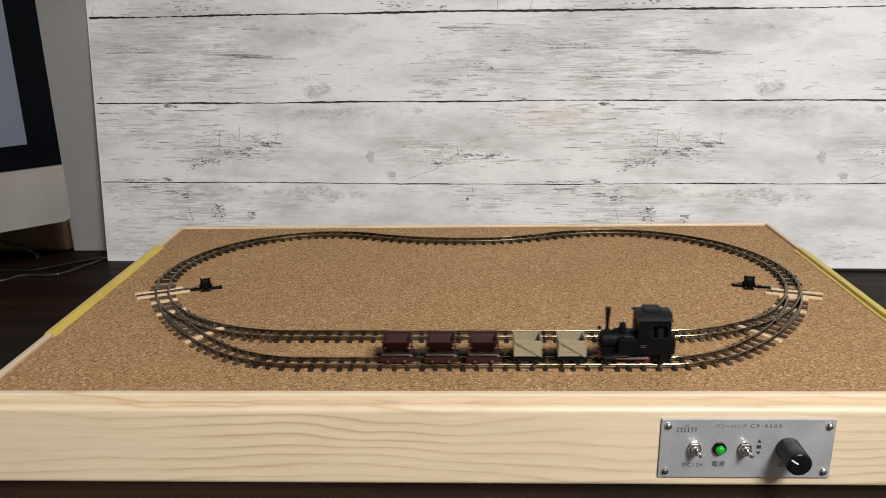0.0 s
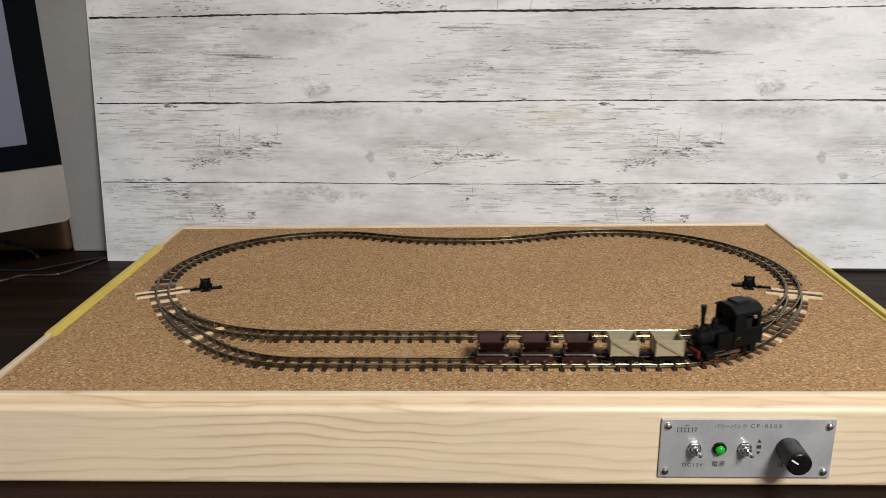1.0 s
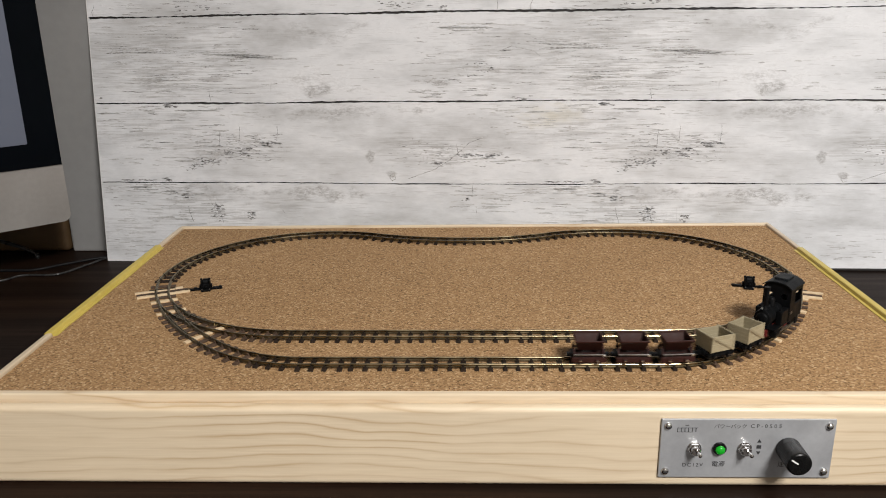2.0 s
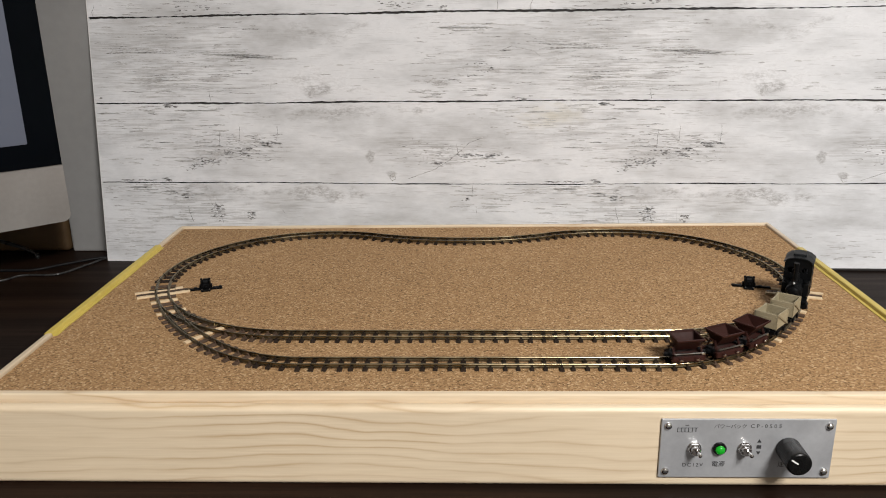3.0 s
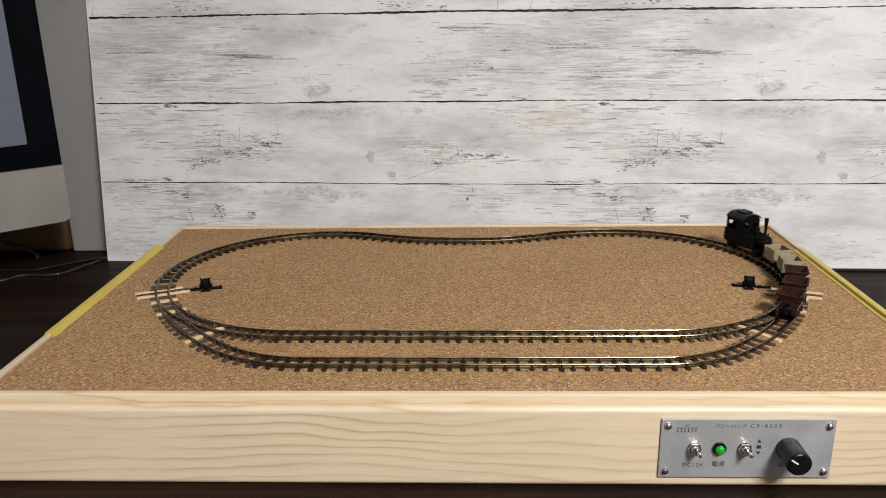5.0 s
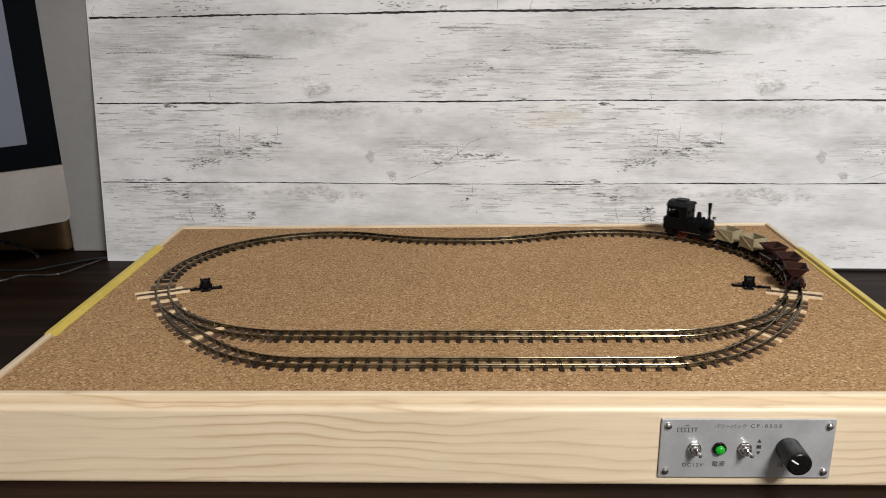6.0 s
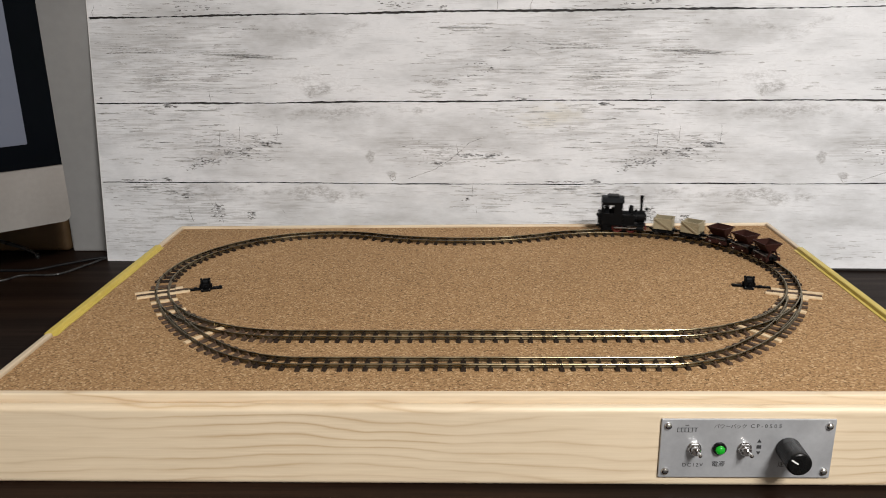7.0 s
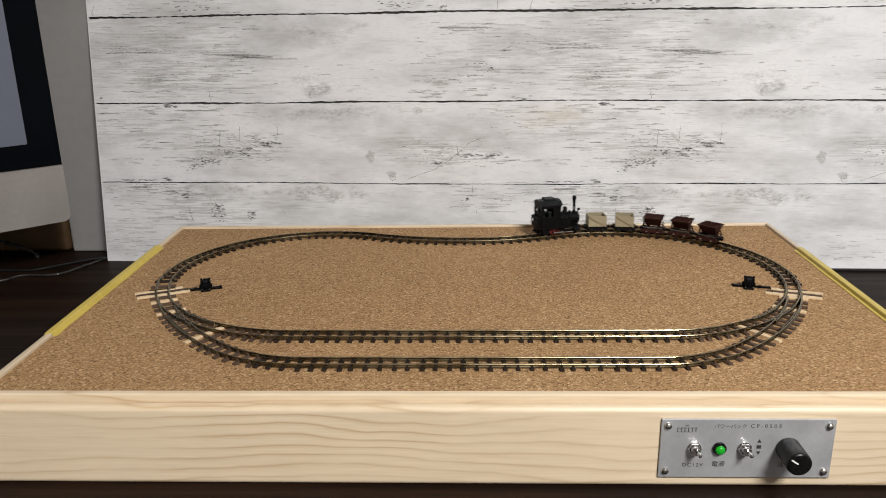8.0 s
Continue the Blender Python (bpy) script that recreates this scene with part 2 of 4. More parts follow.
GREY_CABLE = worn("grey_cable_rubber", (0.02, 0.02, 0.02), (0.035, 0.035, 0.035), 0.3, scale=600)
ROOM_WALL = worn("room_plaster", (0.56, 0.55, 0.535), (0.63, 0.62, 0.605), 0.9, scale=40)
ROOM_FLOOR = worn("room_floor", (0.16, 0.10, 0.06), (0.24, 0.16, 0.10), 0.6, scale=20)
LAMP_GLASS = glow_mat("lamp_diffuser", (1.0, 0.94, 0.86), 2.0)


# ---- mesh helpers ----
def thing(name, base, label, category, group="", kind=""):
    ob = new(name)
    ob.empty_display_size = 0.01
    ob.location = base
    return tagged(ob, label, category, group, kind)


def part(name, bm, material, parent=None, label="", offset=None, smooth=False):
    """Links bm as one mesh object under a thing or a part. offset: where bm's own origin lies in the parent's space."""
    if smooth:
        for f in bm.faces:
            f.smooth = True
    bmesh.ops.recalc_face_normals(bm, faces=bm.faces)
    me = bpy.data.meshes.new(name)
    bm.to_mesh(me)
    bm.free()
    me.materials.append(material)
    ob = new(name, me)
    if parent:
        ob.parent = parent
    if offset:
        ob.location = offset
    return tagged(ob, label)


def share(name, mesh, parent, m):
    ob = new(name, mesh)
    ob.parent = parent
    ob.matrix_basis = m
    return ob


def box(bm, x0, x1, y0, y1, z0, z1, bevel=0.0, m=None, seg=2):
    t = Matrix.Translation(((x0 + x1) / 2, (y0 + y1) / 2, (z0 + z1) / 2)) @ Matrix.Diagonal((abs(x1 - x0), abs(y1 - y0), abs(z1 - z0), 1))
    r = bmesh.ops.create_cube(bm, size=1, matrix=(m @ t) if m else t)
    if bevel:
        edges = list({e for v in r["verts"] for e in v.link_edges})
        bmesh.ops.bevel(bm, geom=edges, offset=bevel, segments=seg, profile=0.5, affect="EDGES")
    return bm


def boxed(*a, **k):
    return box(bmesh.new(), *a, **k)


def turned(bm, profile, m=None, n=20):
    """Turns (radius, height) pairs round z into a closed solid."""
    rings = []
    m = m or Matrix()
    for r, z in profile:
        rings.append([bm.verts.new(m @ Vector((r * math.cos(6.28318 * i / n), r * math.sin(6.28318 * i / n), z))) for i in range(n)])
    for a, b in zip(rings, rings[1:]):
        for i in range(n):
            bm.faces.new((a[i], a[(i + 1) % n], b[(i + 1) % n], b[i]))
    bm.faces.new(rings[0][::-1])
    bm.faces.new(rings[-1])
    return bm


ALONG_X, ALONG_Y = Matrix.Rotation(radians(90), 4, "Y"), Matrix.Rotation(radians(-90), 4, "X")


def sweep(bm, pts, profile, closed=False):
    """Sweeps a closed (sideways, up) profile along level points, sideways being to the left of the way."""
    rings, n = [], len(pts)
    for i, p in enumerate(pts):
        a, b = (pts[i - 1], pts[(i + 1) % n]) if closed else (pts[max(0, i - 1)], pts[min(n - 1, i + 1)])
        d = (Vector(b) - Vector(a)).normalized()
        side = Vector((-d.y, d.x, 0)).normalized()
        rings.append([bm.verts.new(Vector(p) + side * s + Vector((0, 0, h))) for s, h in profile])
    k = len(profile)
    for a, b in zip(rings, rings[1:] + rings[:1] if closed else rings[1:]):
        for i in range(k):
            bm.faces.new((a[i], a[(i + 1) % k], b[(i + 1) % k], b[i]))
    if not closed:
        bm.faces.new(rings[0])
        bm.faces.new(rings[-1][::-1])
    return bm


def prism(bm, outline, y0, y1, m=None):
    """An outline in x and z, extruded along y."""
    m = m or Matrix()
    a = [bm.verts.new(m @ Vector((x, y0, z))) for x, z in outline]
    b = [bm.verts.new(m @ Vector((x, y1, z))) for x, z in outline]
    n = len(outline)
    for i in range(n):
        bm.faces.new((a[i], a[(i + 1) % n], b[(i + 1) % n], b[i]))
    bm.faces.new(a[::-1])
    bm.faces.new(b)
    return bm


def lettering(text, size, material, parent, at, name="lettering", spacing=1.0):
    """Flat printed words on an upright face that looks towards -y."""
    cu = bpy.data.curves.new(name, "FONT")
    cu.body, cu.size, cu.align_x, cu.align_y, cu.extrude = text, size, "CENTER", "CENTER", 0.00004
    cu.space_character = spacing
    ob = bpy.data.objects.new(name, cu)
    scene.collection.objects.link(ob)
    bpy.context.view_layer.update()
    me = bpy.data.meshes.new_from_object(ob.evaluated_get(bpy.context.evaluated_depsgraph_get()))
    bpy.data.objects.remove(ob)
    me.transform(pose(0, 0, 0, 90, 0, 0))
    me.materials.clear()
    me.materials.append(material)
    out = new(name, me)
    out.parent, out.location = parent, at
    return out


# ---- the room ----
ZC = 0.0489
for name, dims, material in (
        ("floor", (-2.2, 2.2, -2.4, 1.3, -0.76, -0.72), ROOM_FLOOR),
        ("ceiling", (-2.2, 2.2, -2.4, 1.3, 1.70, 1.75), ROOM_WALL),
        ("wall_north", (-2.2, 2.2, 1.3, 1.4, -0.72, 1.70), ROOM_WALL),
        ("wall_south", (-2.2, 2.2, -2.5, -2.4, -0.72, 1.70), ROOM_WALL),
        ("wall_east", (2.2, 2.3, -2.4, 1.3, -0.72, 1.70), ROOM_WALL),
        ("wall_west", (-2.3, -2.2, -2.4, 1.3, -0.72, 1.70), ROOM_WALL)):
    tagged(part(name, boxed(*dims), material), "plain painted surface closing the room", name.split("_")[0], kind="structure")

pendant_light = thing("pendant_light", (LAMP_AT[0], LAMP_AT[1], 1.70), "round white pendant light hanging from the ceiling", "lamp")
DROP = LAMP_AT[2] - 1.70
part("rose", turned(bmesh.new(), [(0.04, -0.03), (0.05, -0.02), (0.05, 0.0)], n=24), PAPER, pendant_light)
part("cord", turned(bmesh.new(), [(0.004, DROP + 0.048), (0.004, -0.03)], n=10), PAPER, pendant_light)
part("housing", turned(bmesh.new(), [(0.25, DROP + 0.023), (0.26, DROP + 0.033), (0.24, DROP + 0.048)], n=40), PAPER, pendant_light)
part("diffuser", turned(bmesh.new(), [(0.245, DROP + 0.008), (0.246, DROP + 0.020), (0.245, DROP + 0.022)], n=40), LAMP_GLASS, pendant_light, "glowing white diffuser")


def make_table():
    t = thing("table", (0, 0.55, -0.72), "dark walnut table with a satin top", "table")
    part("tabletop", boxed(-1.0, 0.9, -0.40, 0.45, 0.685, 0.72, 0.003), WALNUT, t)
    for x in (-0.93, 0.83):
        for y in (-0.33, 0.38):
            part("leg", boxed(x - 0.03, x + 0.03, y - 0.03, y + 0.03, 0, 0.685, 0.003), WALNUT, t)


make_table()


# ---- printed backdrop ----
# clusters of printed grain strokes: centre along, centre up, half length, half height, how many, shortest, longest, ink
STROKES_HIGH = [
    (0.161, 0.2032, 0.0259, 0.0027, 16, 0.0162, 0.0459, 1), (0.043, 0.2092, 0.0270, 0.0032, 12, 0.0108, 0.0324, 1),
    (0.088, 0.2504, 0.0810, 0.0070, 24, 0.0043, 0.0189, 1), (0.111, 0.2496, 0.0216, 0.0027, 16, 0.0016, 0.0054, 2), (0.313, 0.2486, 0.0324, 0.0043, 20, 0.0022, 0.0076, 1),
    (0.348, 0.2456, 0.0038, 0.0027, 10, 0.0016, 0.0043, 2), (0.297, 0.2509, 0.0135, 0.0027, 8, 0.0016, 0.0049, 2), (0.091, 0.2017, 0.0891, 0.0356, 120, 0.0043, 0.0243, 1),
    (0.051, 0.2075, 0.0486, 0.0324, 36, 0.0135, 0.0378, 0), (0.159, 0.2038, 0.0324, 0.0054, 9, 0.0162, 0.0432, 0), (0.382, 0.1990, 0.0567, 0.0340, 80, 0.0027, 0.0135, 1),
    (0.382, 0.1892, 0.0140, 0.0065, 20, 0.0011, 0.0032, 2), (0.337, 0.1759, 0.0324, 0.0130, 32, 0.0054, 0.0243, 1), (0.374, 0.2289, 0.0351, 0.0038, 6, 0.0324, 0.0594, 0),
    (0.420, 0.1628, 0.0108, 0.0022, 12, 0.0027, 0.0081, 2), (0.247, 0.1845, 0.0486, 0.0162, 10, 0.0027, 0.0108, 0),
]
STROKES_MIDDLE = [
    (0.112, 0.1026, 0.0184, 0.0032, 34, 0.0016, 0.0054, 2), (0.147, 0.1121, 0.0227, 0.0043, 46, 0.0016, 0.0070, 2), (0.169, 0.1193, 0.0162, 0.0027, 20, 0.0022, 0.0086, 2), (0.098, 0.0970, 0.0076, 0.0032, 12, 0.0016, 0.0043, 2),
    (0.074, 0.1282, 0.0729, 0.0297, 84, 0.0043, 0.0216, 0), (0.092, 0.1337, 0.0864, 0.0216, 36, 0.0032, 0.0162, 1), (0.143, 0.1160, 0.0459, 0.0130, 136, 0.0016, 0.0076, 1),
    (0.101, 0.1020, 0.0216, 0.0054, 40, 0.0016, 0.0054, 1), (0.076, 0.1574, 0.0081, 0.0014, 15, 0.0027, 0.0076, 2), (0.350, 0.1085, 0.0513, 0.0108, 102, 0.0016, 0.0065, 1),
    (0.382, 0.1085, 0.0270, 0.0022, 37, 0.0016, 0.0076, 2), (0.338, 0.1014, 0.0097, 0.0011, 11, 0.0027, 0.0065, 2), (0.404, 0.1279, 0.0378, 0.0281, 40, 0.0043, 0.0189, 0),
    (0.320, 0.1172, 0.0243, 0.0076, 34, 0.0011, 0.0038, 1), (0.046, 0.0832, 0.0216, 0.0011, 30, 0.0016, 0.0049, 2), (0.068, 0.0844, 0.0043, 0.0016, 13, 0.0022, 0.0049, 2),
]
STROKES_LOW = [
    (0.119, 0.0528, 0.0076, 0.0065, 34, 0.0016, 0.0049, 2), (0.154, 0.0485, 0.0049, 0.0043, 18, 0.0016, 0.0043, 2), (0.087, 0.0686, 0.0119, 0.0027, 14, 0.0022, 0.0065, 2), (0.070, 0.0748, 0.0378, 0.0054, 24, 0.0076, 0.0270, 0),
    (0.069, 0.0576, 0.0594, 0.0205, 55, 0.0054, 0.0216, 0), (0.119, 0.0517, 0.0086, 0.0108, 30, 0.0011, 0.0049, 1), (0.153, 0.0496, 0.0054, 0.0054, 16, 0.0011, 0.0043, 1),
    (0.399, 0.0682, 0.0486, 0.0151, 48, 0.0054, 0.0243, 0), (0.369, 0.0669, 0.0043, 0.0022, 8, 0.0016, 0.0043, 2), (0.087, 0.0663, 0.0270, 0.0108, 22, 0.0032, 0.0108, 1),
    (0.030, 0.0195, 0.0324, 0.0140, 30, 0.0043, 0.0162, 0), (0.299, 0.0225, 0.1080, 0.0130, 40, 0.0043, 0.0162, 0),
]
# printed cracks and scratches
CRACKS = [
    [(0.1172, 0.1708), (0.1175, 0.1665), (0.1183, 0.1616)], [(0.1135, 0.1654), (0.1220, 0.1659)], [(0.3975, 0.2544), (0.3981, 0.2474), (0.3976, 0.2418)],
    [(0.4295, 0.2414), (0.4278, 0.2469), (0.4309, 0.2529)], [(0.1455, 0.1380), (0.1457, 0.1315), (0.1453, 0.1243)], [(0.1835, 0.1380), (0.1838, 0.1309), (0.1828, 0.1221)],
    [(0.1258, 0.1337), (0.1248, 0.1160)], [(0.3910, 0.1279), (0.3726, 0.1215), (0.3617, 0.1118), (0.3524, 0.1041), (0.3386, 0.0954), (0.3120, 0.0859)], [(0.3595, 0.1204), (0.3612, 0.1085)],
    [(0.3546, 0.1199), (0.3497, 0.1128)], [(0.0886, 0.0595), (0.0904, 0.0503), (0.0939, 0.0411)], [(0.1164, 0.0625), (0.1216, 0.0523), (0.1249, 0.0397)],
    [(0.3748, 0.0796), (0.3754, 0.0708)],
]
SCRATCHES = [
    [(0.3782, 0.0592), (0.3793, 0.0525)], [(0.1823, 0.0601), (0.1882, 0.0505)], [(0.2953, 0.0903), (0.2992, 0.0892), (0.2997, 0.0859), (0.2964, 0.0842), (0.2942, 0.0870), (0.2953, 0.0903)],
    [(0.3872, 0.2267), (0.3935, 0.2282)], [(0.3979, 0.2056), (0.4111, 0.2106), (0.4321, 0.2063), (0.4375, 0.2016)], [(0.0428, 0.1377), (0.0436, 0.1333), (0.0484, 0.1338)],
    [(-0.0106, 0.0989), (-0.0076, 0.0990)],
]


def stroke(bm, pts, half, rng):
    """A thin tapering stroke of ink through points (along, up)."""
    a, b, n = [], [], len(pts)
    for i, (x, z) in enumerate(pts):
        (x0, z0), (x1, z1) = pts[max(0, i - 1)], pts[min(n - 1, i + 1)]
        d = math.hypot(x1 - x0, z1 - z0) or 1.0
        h = half * rng.uniform(0.55, 1.15) * (0.35 if i in (0, n - 1) else 1.0)
        ox, oz = -(z1 - z0) / d * h, (x1 - x0) / d * h
        a.append(bm.verts.new((x - ox, -0.00012, z - oz)))
        b.append(bm.verts.new((x + ox, -0.00012, z + oz)))
    for i in range(n - 1):
        bm.faces.new((a[i], a[i + 1], b[i + 1], b[i]))


def print_grain(planks, seams):
    """Inks the strokes, which come again with every repeat of the roll, on to the planks."""
    rng = random.Random(21)
    sheets = {(k, i): bmesh.new() for k in range(len(planks)) for i in range(3)}
    row = lambda z: next((k for k in range(len(planks)) if seams[k] + 0.0016 < z < seams[k + 1] - 0.0016), None)
    for cx, cz, hx, hz, count, short, long, ink in STROKES_HIGH + STROKES_MIDDLE + STROKES_LOW:
        for _ in range(count):
            x, z = cx + rng.triangular(-1, 1) * hx * 1.15, cz + rng.uniform(-1, 1) * hz
            length = short + (long - short) * rng.random() ** 1.3
            n = 3 + int(length / 0.0022)
            tilt, ph = rng.uniform(-0.03, 0.02), rng.uniform(0, 6.28)
            pts = [(length * (i / (n - 1) - 0.5), tilt * length * (i / (n - 1) - 0.5) + 0.00018 * math.sin(ph + i * 0.9) + rng.uniform(-1, 1) * 0.00008) for i in range(n)]
            half = rng.uniform(*((0.00024, 0.00065), (0.00018, 0.00042), (0.00028, 0.00075))[ink])
            k = row(z)
            for turn in range(-1, 3):
                left = x + turn * PERIOD
                if k is not None and left - length / 2 > 0.001 and left + length / 2 < 0.899:
                    stroke(sheets[k, ink], [(left + px, z + pz) for px, pz in pts], half, rng)
    for path in CRACKS + SCRATCHES:
        fine = []
        for (x0, z0), (x1, z1) in zip(path, path[1:]):
            n = max(2, int(math.hypot(x1 - x0, z1 - z0) / 0.0016))
            fine += [(x0 + (x1 - x0) * i / n + rng.uniform(-1, 1) * 0.0002, z0 + (z1 - z0) * i / n + rng.uniform(-1, 1) * 0.0002) for i in range(n)]
        fine.append(path[-1])
        k = row(path[len(path) // 2][1])
        for turn in range(-1, 3):
            if k is not None and all(0.001 < x + turn * PERIOD < 0.899 for x, _ in fine):
                stroke(sheets[k, 2 if path in CRACKS else 1], [(x + turn * PERIOD, z) for x, z in fine], 0.00026, rng)
    for (k, ink), bm in sheets.items():
        if bm.verts:
            part("printed_grain", bm, GRAIN_INKS[ink], planks[k])
        else:
            bm.free()


def make_backdrop():
    m = Matrix.Translation((-0.373, 0.7612, 0.0)) @ Matrix.Rotation(radians(-3.2), 4, "Z") @ Matrix.Rotation(radians(-7), 4, "X")
    b = thing("backdrop_panel", (0, 0, 0), "whitewashed wood-plank printed panel leaning upright behind the layout", "backdrop panel")
    b.matrix_basis = m
    part("backing", boxed(0.0005, 0.8995, 0.0012, 0.009, 0, 0.45, 0.001), LINE, b, "dark backing in the joints, bared at the foot as a gap shadow")
    part("edge_trim", boxed(-0.0012, 0.0004, 0.0, 0.010, 0, 0.45, 0.0006), PAPER, b, "white cut edge")
    rng = random.Random(4)
    seams = [0.0, 0.0812, 0.1599, 0.2421, 0.3233, 0.4040, 0.45]
    n = 400

    def wander(k):
        ph = [rng.uniform(0, 6.28) for _ in range(4)]
        return [0.0 if k in (0, len(seams) - 1) else 0.0005 * math.sin(9 * x + ph[0]) + 0.0003 * math.sin(31 * x + ph[1]) + 0.0001 * math.sin(120 * x + ph[2]) + rng.uniform(-1, 1) * 0.00008 for x in [0.9 * i / n for i in range(n + 1)]]

    planks = []
    wob = [wander(k) for k in range(len(seams))]
    gap = [0.0005, 0.0009, 0.0013, 0.0019, 0.0015, 0.0015, 0.0005]
    for k in range(len(seams) - 1):
        bm = bmesh.new()
        lo, hi, lob, hib = [], [], [], []
        for i in range(n + 1):
            x = 0.9 * i / n
            g0 = gap[k] * (0.48 + 0.5 * noise.noise((x * 14, k * 7.1, 0)) + 0.4 * noise.noise((x * 190, k * 3.3, 1)))
            g1 = gap[k + 1] * (0.48 + 0.5 * noise.noise((x * 14, (k + 1) * 7.1, 0)) + 0.4 * noise.noise((x * 190, (k + 1) * 3.3, 4)))
            # lowest edge rises to the right; the black backing there imitates the gap shadow
            rise = 0.0026 * min(1, max(0, (x - 0.45) / 0.3)) if k == 0 else 0.0
            lift = [0.0016 * min(1, max(0, (x - 0.38) / 0.15)) if j == 1 else 0.0 for j in (k, k + 1)]
            z0, z1 = seams[k] + rise + lift[0] + wob[k][i] + max(0.0002, g0), seams[k + 1] + lift[1] + wob[k + 1][i] - max(0.0002, g1)
            lo.append(bm.verts.new((x, 0, z0)))
            hi.append(bm.verts.new((x, 0, z1)))
            lob.append(bm.verts.new((x, 0.0012, z0)))
            hib.append(bm.verts.new((x, 0.0012, z1)))
        for i in range(n):
            bm.faces.new((lo[i], lo[i + 1], hi[i + 1], hi[i]))
            bm.faces.new((hi[i], hi[i + 1], hib[i + 1], hib[i]))
            bm.faces.new((lob[i], lob[i + 1], lo[i + 1], lo[i]))
        planks.append(part("plank", bm, PLANK, b))
    print_grain(planks, seams)


make_backdrop()


# ---- white board, monitor, box and cables at the side ----
def make_side_things():
    w = thing("white_board", (-0.359, 0.8044, 0), "plain off-white upright board behind the monitor, its shade put into a grey colour", "board")
    part("panel", boxed(-0.067, 0.067, -0.010, 0.010, 0, 0.60, 0.002), WHITE_BOARD_SHADED, w)

    mon = thing("computer_monitor", (-0.3896, 0.724, 0), "silver all-in-one computer with black glass border and lit grey screen", "computer")
    mon.matrix_basis = Matrix.Translation((-0.3896, 0.724, 0)) @ Matrix.Rotation(radians(42), 4, "Z")
    bm = bmesh.new()
    r = 0.007
    outline = [(-0.49, 0.42), (-0.49, 0.0535 + r)] + [(-0.49 + r - r * math.cos(a), 0.0535 + r - r * math.sin(a)) for a in (0.4, 0.8, 1.2, 1.5708)]
    outline += [(0.0045 - r + r * math.sin(a), 0.0535 + r - r * math.cos(a)) for a in (0.0, 0.4, 0.8, 1.2, 1.5708)] + [(0.0042, 0.1087), (0.0038, 0.42)]
    prism(bm, outline, 0.0, 0.012)
    part("casing", bm, SILVER, mon, "satin silver casing with a deep chin")
    part("back_shell", boxed(-0.40, -0.09, 0.012, 0.045, 0.12, 0.38, 0.012), SILVER, mon)
    part("glass_border", boxed(-0.489, 0.0035, -0.0012, 0.0, 0.1088, 0.419), GLASS, mon, "glossy black glass border")
    part("screen", boxed(-0.465, -0.0232, -0.0018, -0.0012, 0.1312, 0.395), SCREEN, mon, "dim blue-grey lit screen")
    bm = bmesh.new()
    sweep(bm, [(-0.245, 0.03 + 0.10 * t, 0.20 - 0.19 * t ** 0.6) for t in [i / 14 for i in range(15)]], [(-0.09, 0), (0.09, 0), (0.09, 0.005), (-0.09, 0.005)])
    part("stand_leg", bm, SILVER, mon, "bent silver stand")
    part("stand_foot", boxed(-0.335, -0.155, -0.05, 0.13, 0, 0.006, 0.002), SILVER, mon)

    bx = thing("wooden_box", (-0.4927, 0.8074, 0), "dark brown wooden box standing behind the monitor", "box")
    part("body", boxed(-0.14, 0.0645, -0.015, 0.015, 0, 0.095, 0.006, seg=4), BROWN_BOX, bx)
    part("lid", boxed(-0.141, 0.0652, -0.0155, 0.0155, 0.0953, 0.110, 0.003), BROWN_BOX, bx)

    def cable(pts, rad, material, label):
        c = thing("cable", (0, 0, 0), label, "cable", "cables on the table")
        fine = []
        P = [pts[0]] + pts + [pts[-1]]
        for i in range(1, len(P) - 2):
            for t in [j / 8 for j in range(8)]:
                a, b_, c_, d = (Vector(P[i + k]) for k in (-1, 0, 1, 2))
                fine.append(0.5 * ((2 * b_) + (c_ - a) * t + (2 * a - 5 * b_ + 4 * c_ - d) * t * t + (3 * b_ - a - 3 * c_ + d) * t ** 3))
        fine.append(Vector(pts[-1]))
        part("sheath", sweep(bmesh.new(), fine, [(rad * math.cos(a * 0.7854), rad + rad * math.sin(a * 0.7854)) for a in range(8)]), material, c, smooth=True)

    cable([(-0.56, 0.775, 0.030), (-0.525, 0.776, 0.023), (-0.502, 0.777, 0.0175), (-0.478, 0.778, 0.010), (-0.458, 0.779, 0.0), (-0.452, 0.770, 0.0)], 0.0022, GREY_CABLE, "thick grey cable drooping on to the table")
    cable([(-0.62, 0.70, 0), (-0.54, 0.725, 0), (-0.468, 0.729, 0), (-0.435, 0.7305, 0), (-0.411, 0.749, 0), (-0.378, 0.771, 0), (-0.33, 0.785, 0)], 0.0014, CABLE, "thin black cable trailing along the dark table")
    cable([(-0.60, 0.66, 0), (-0.50, 0.675, 0), (-0.4513, 0.6994, 0), (-0.438, 0.7145, 0), (-0.405, 0.7175, 0), (-0.3895, 0.743, 0), (-0.372, 0.776, 0), (-0.34, 0.79, 0)], 0.0012, GREY_CABLE, "thin grey cable trailing along the dark table")


make_side_things()


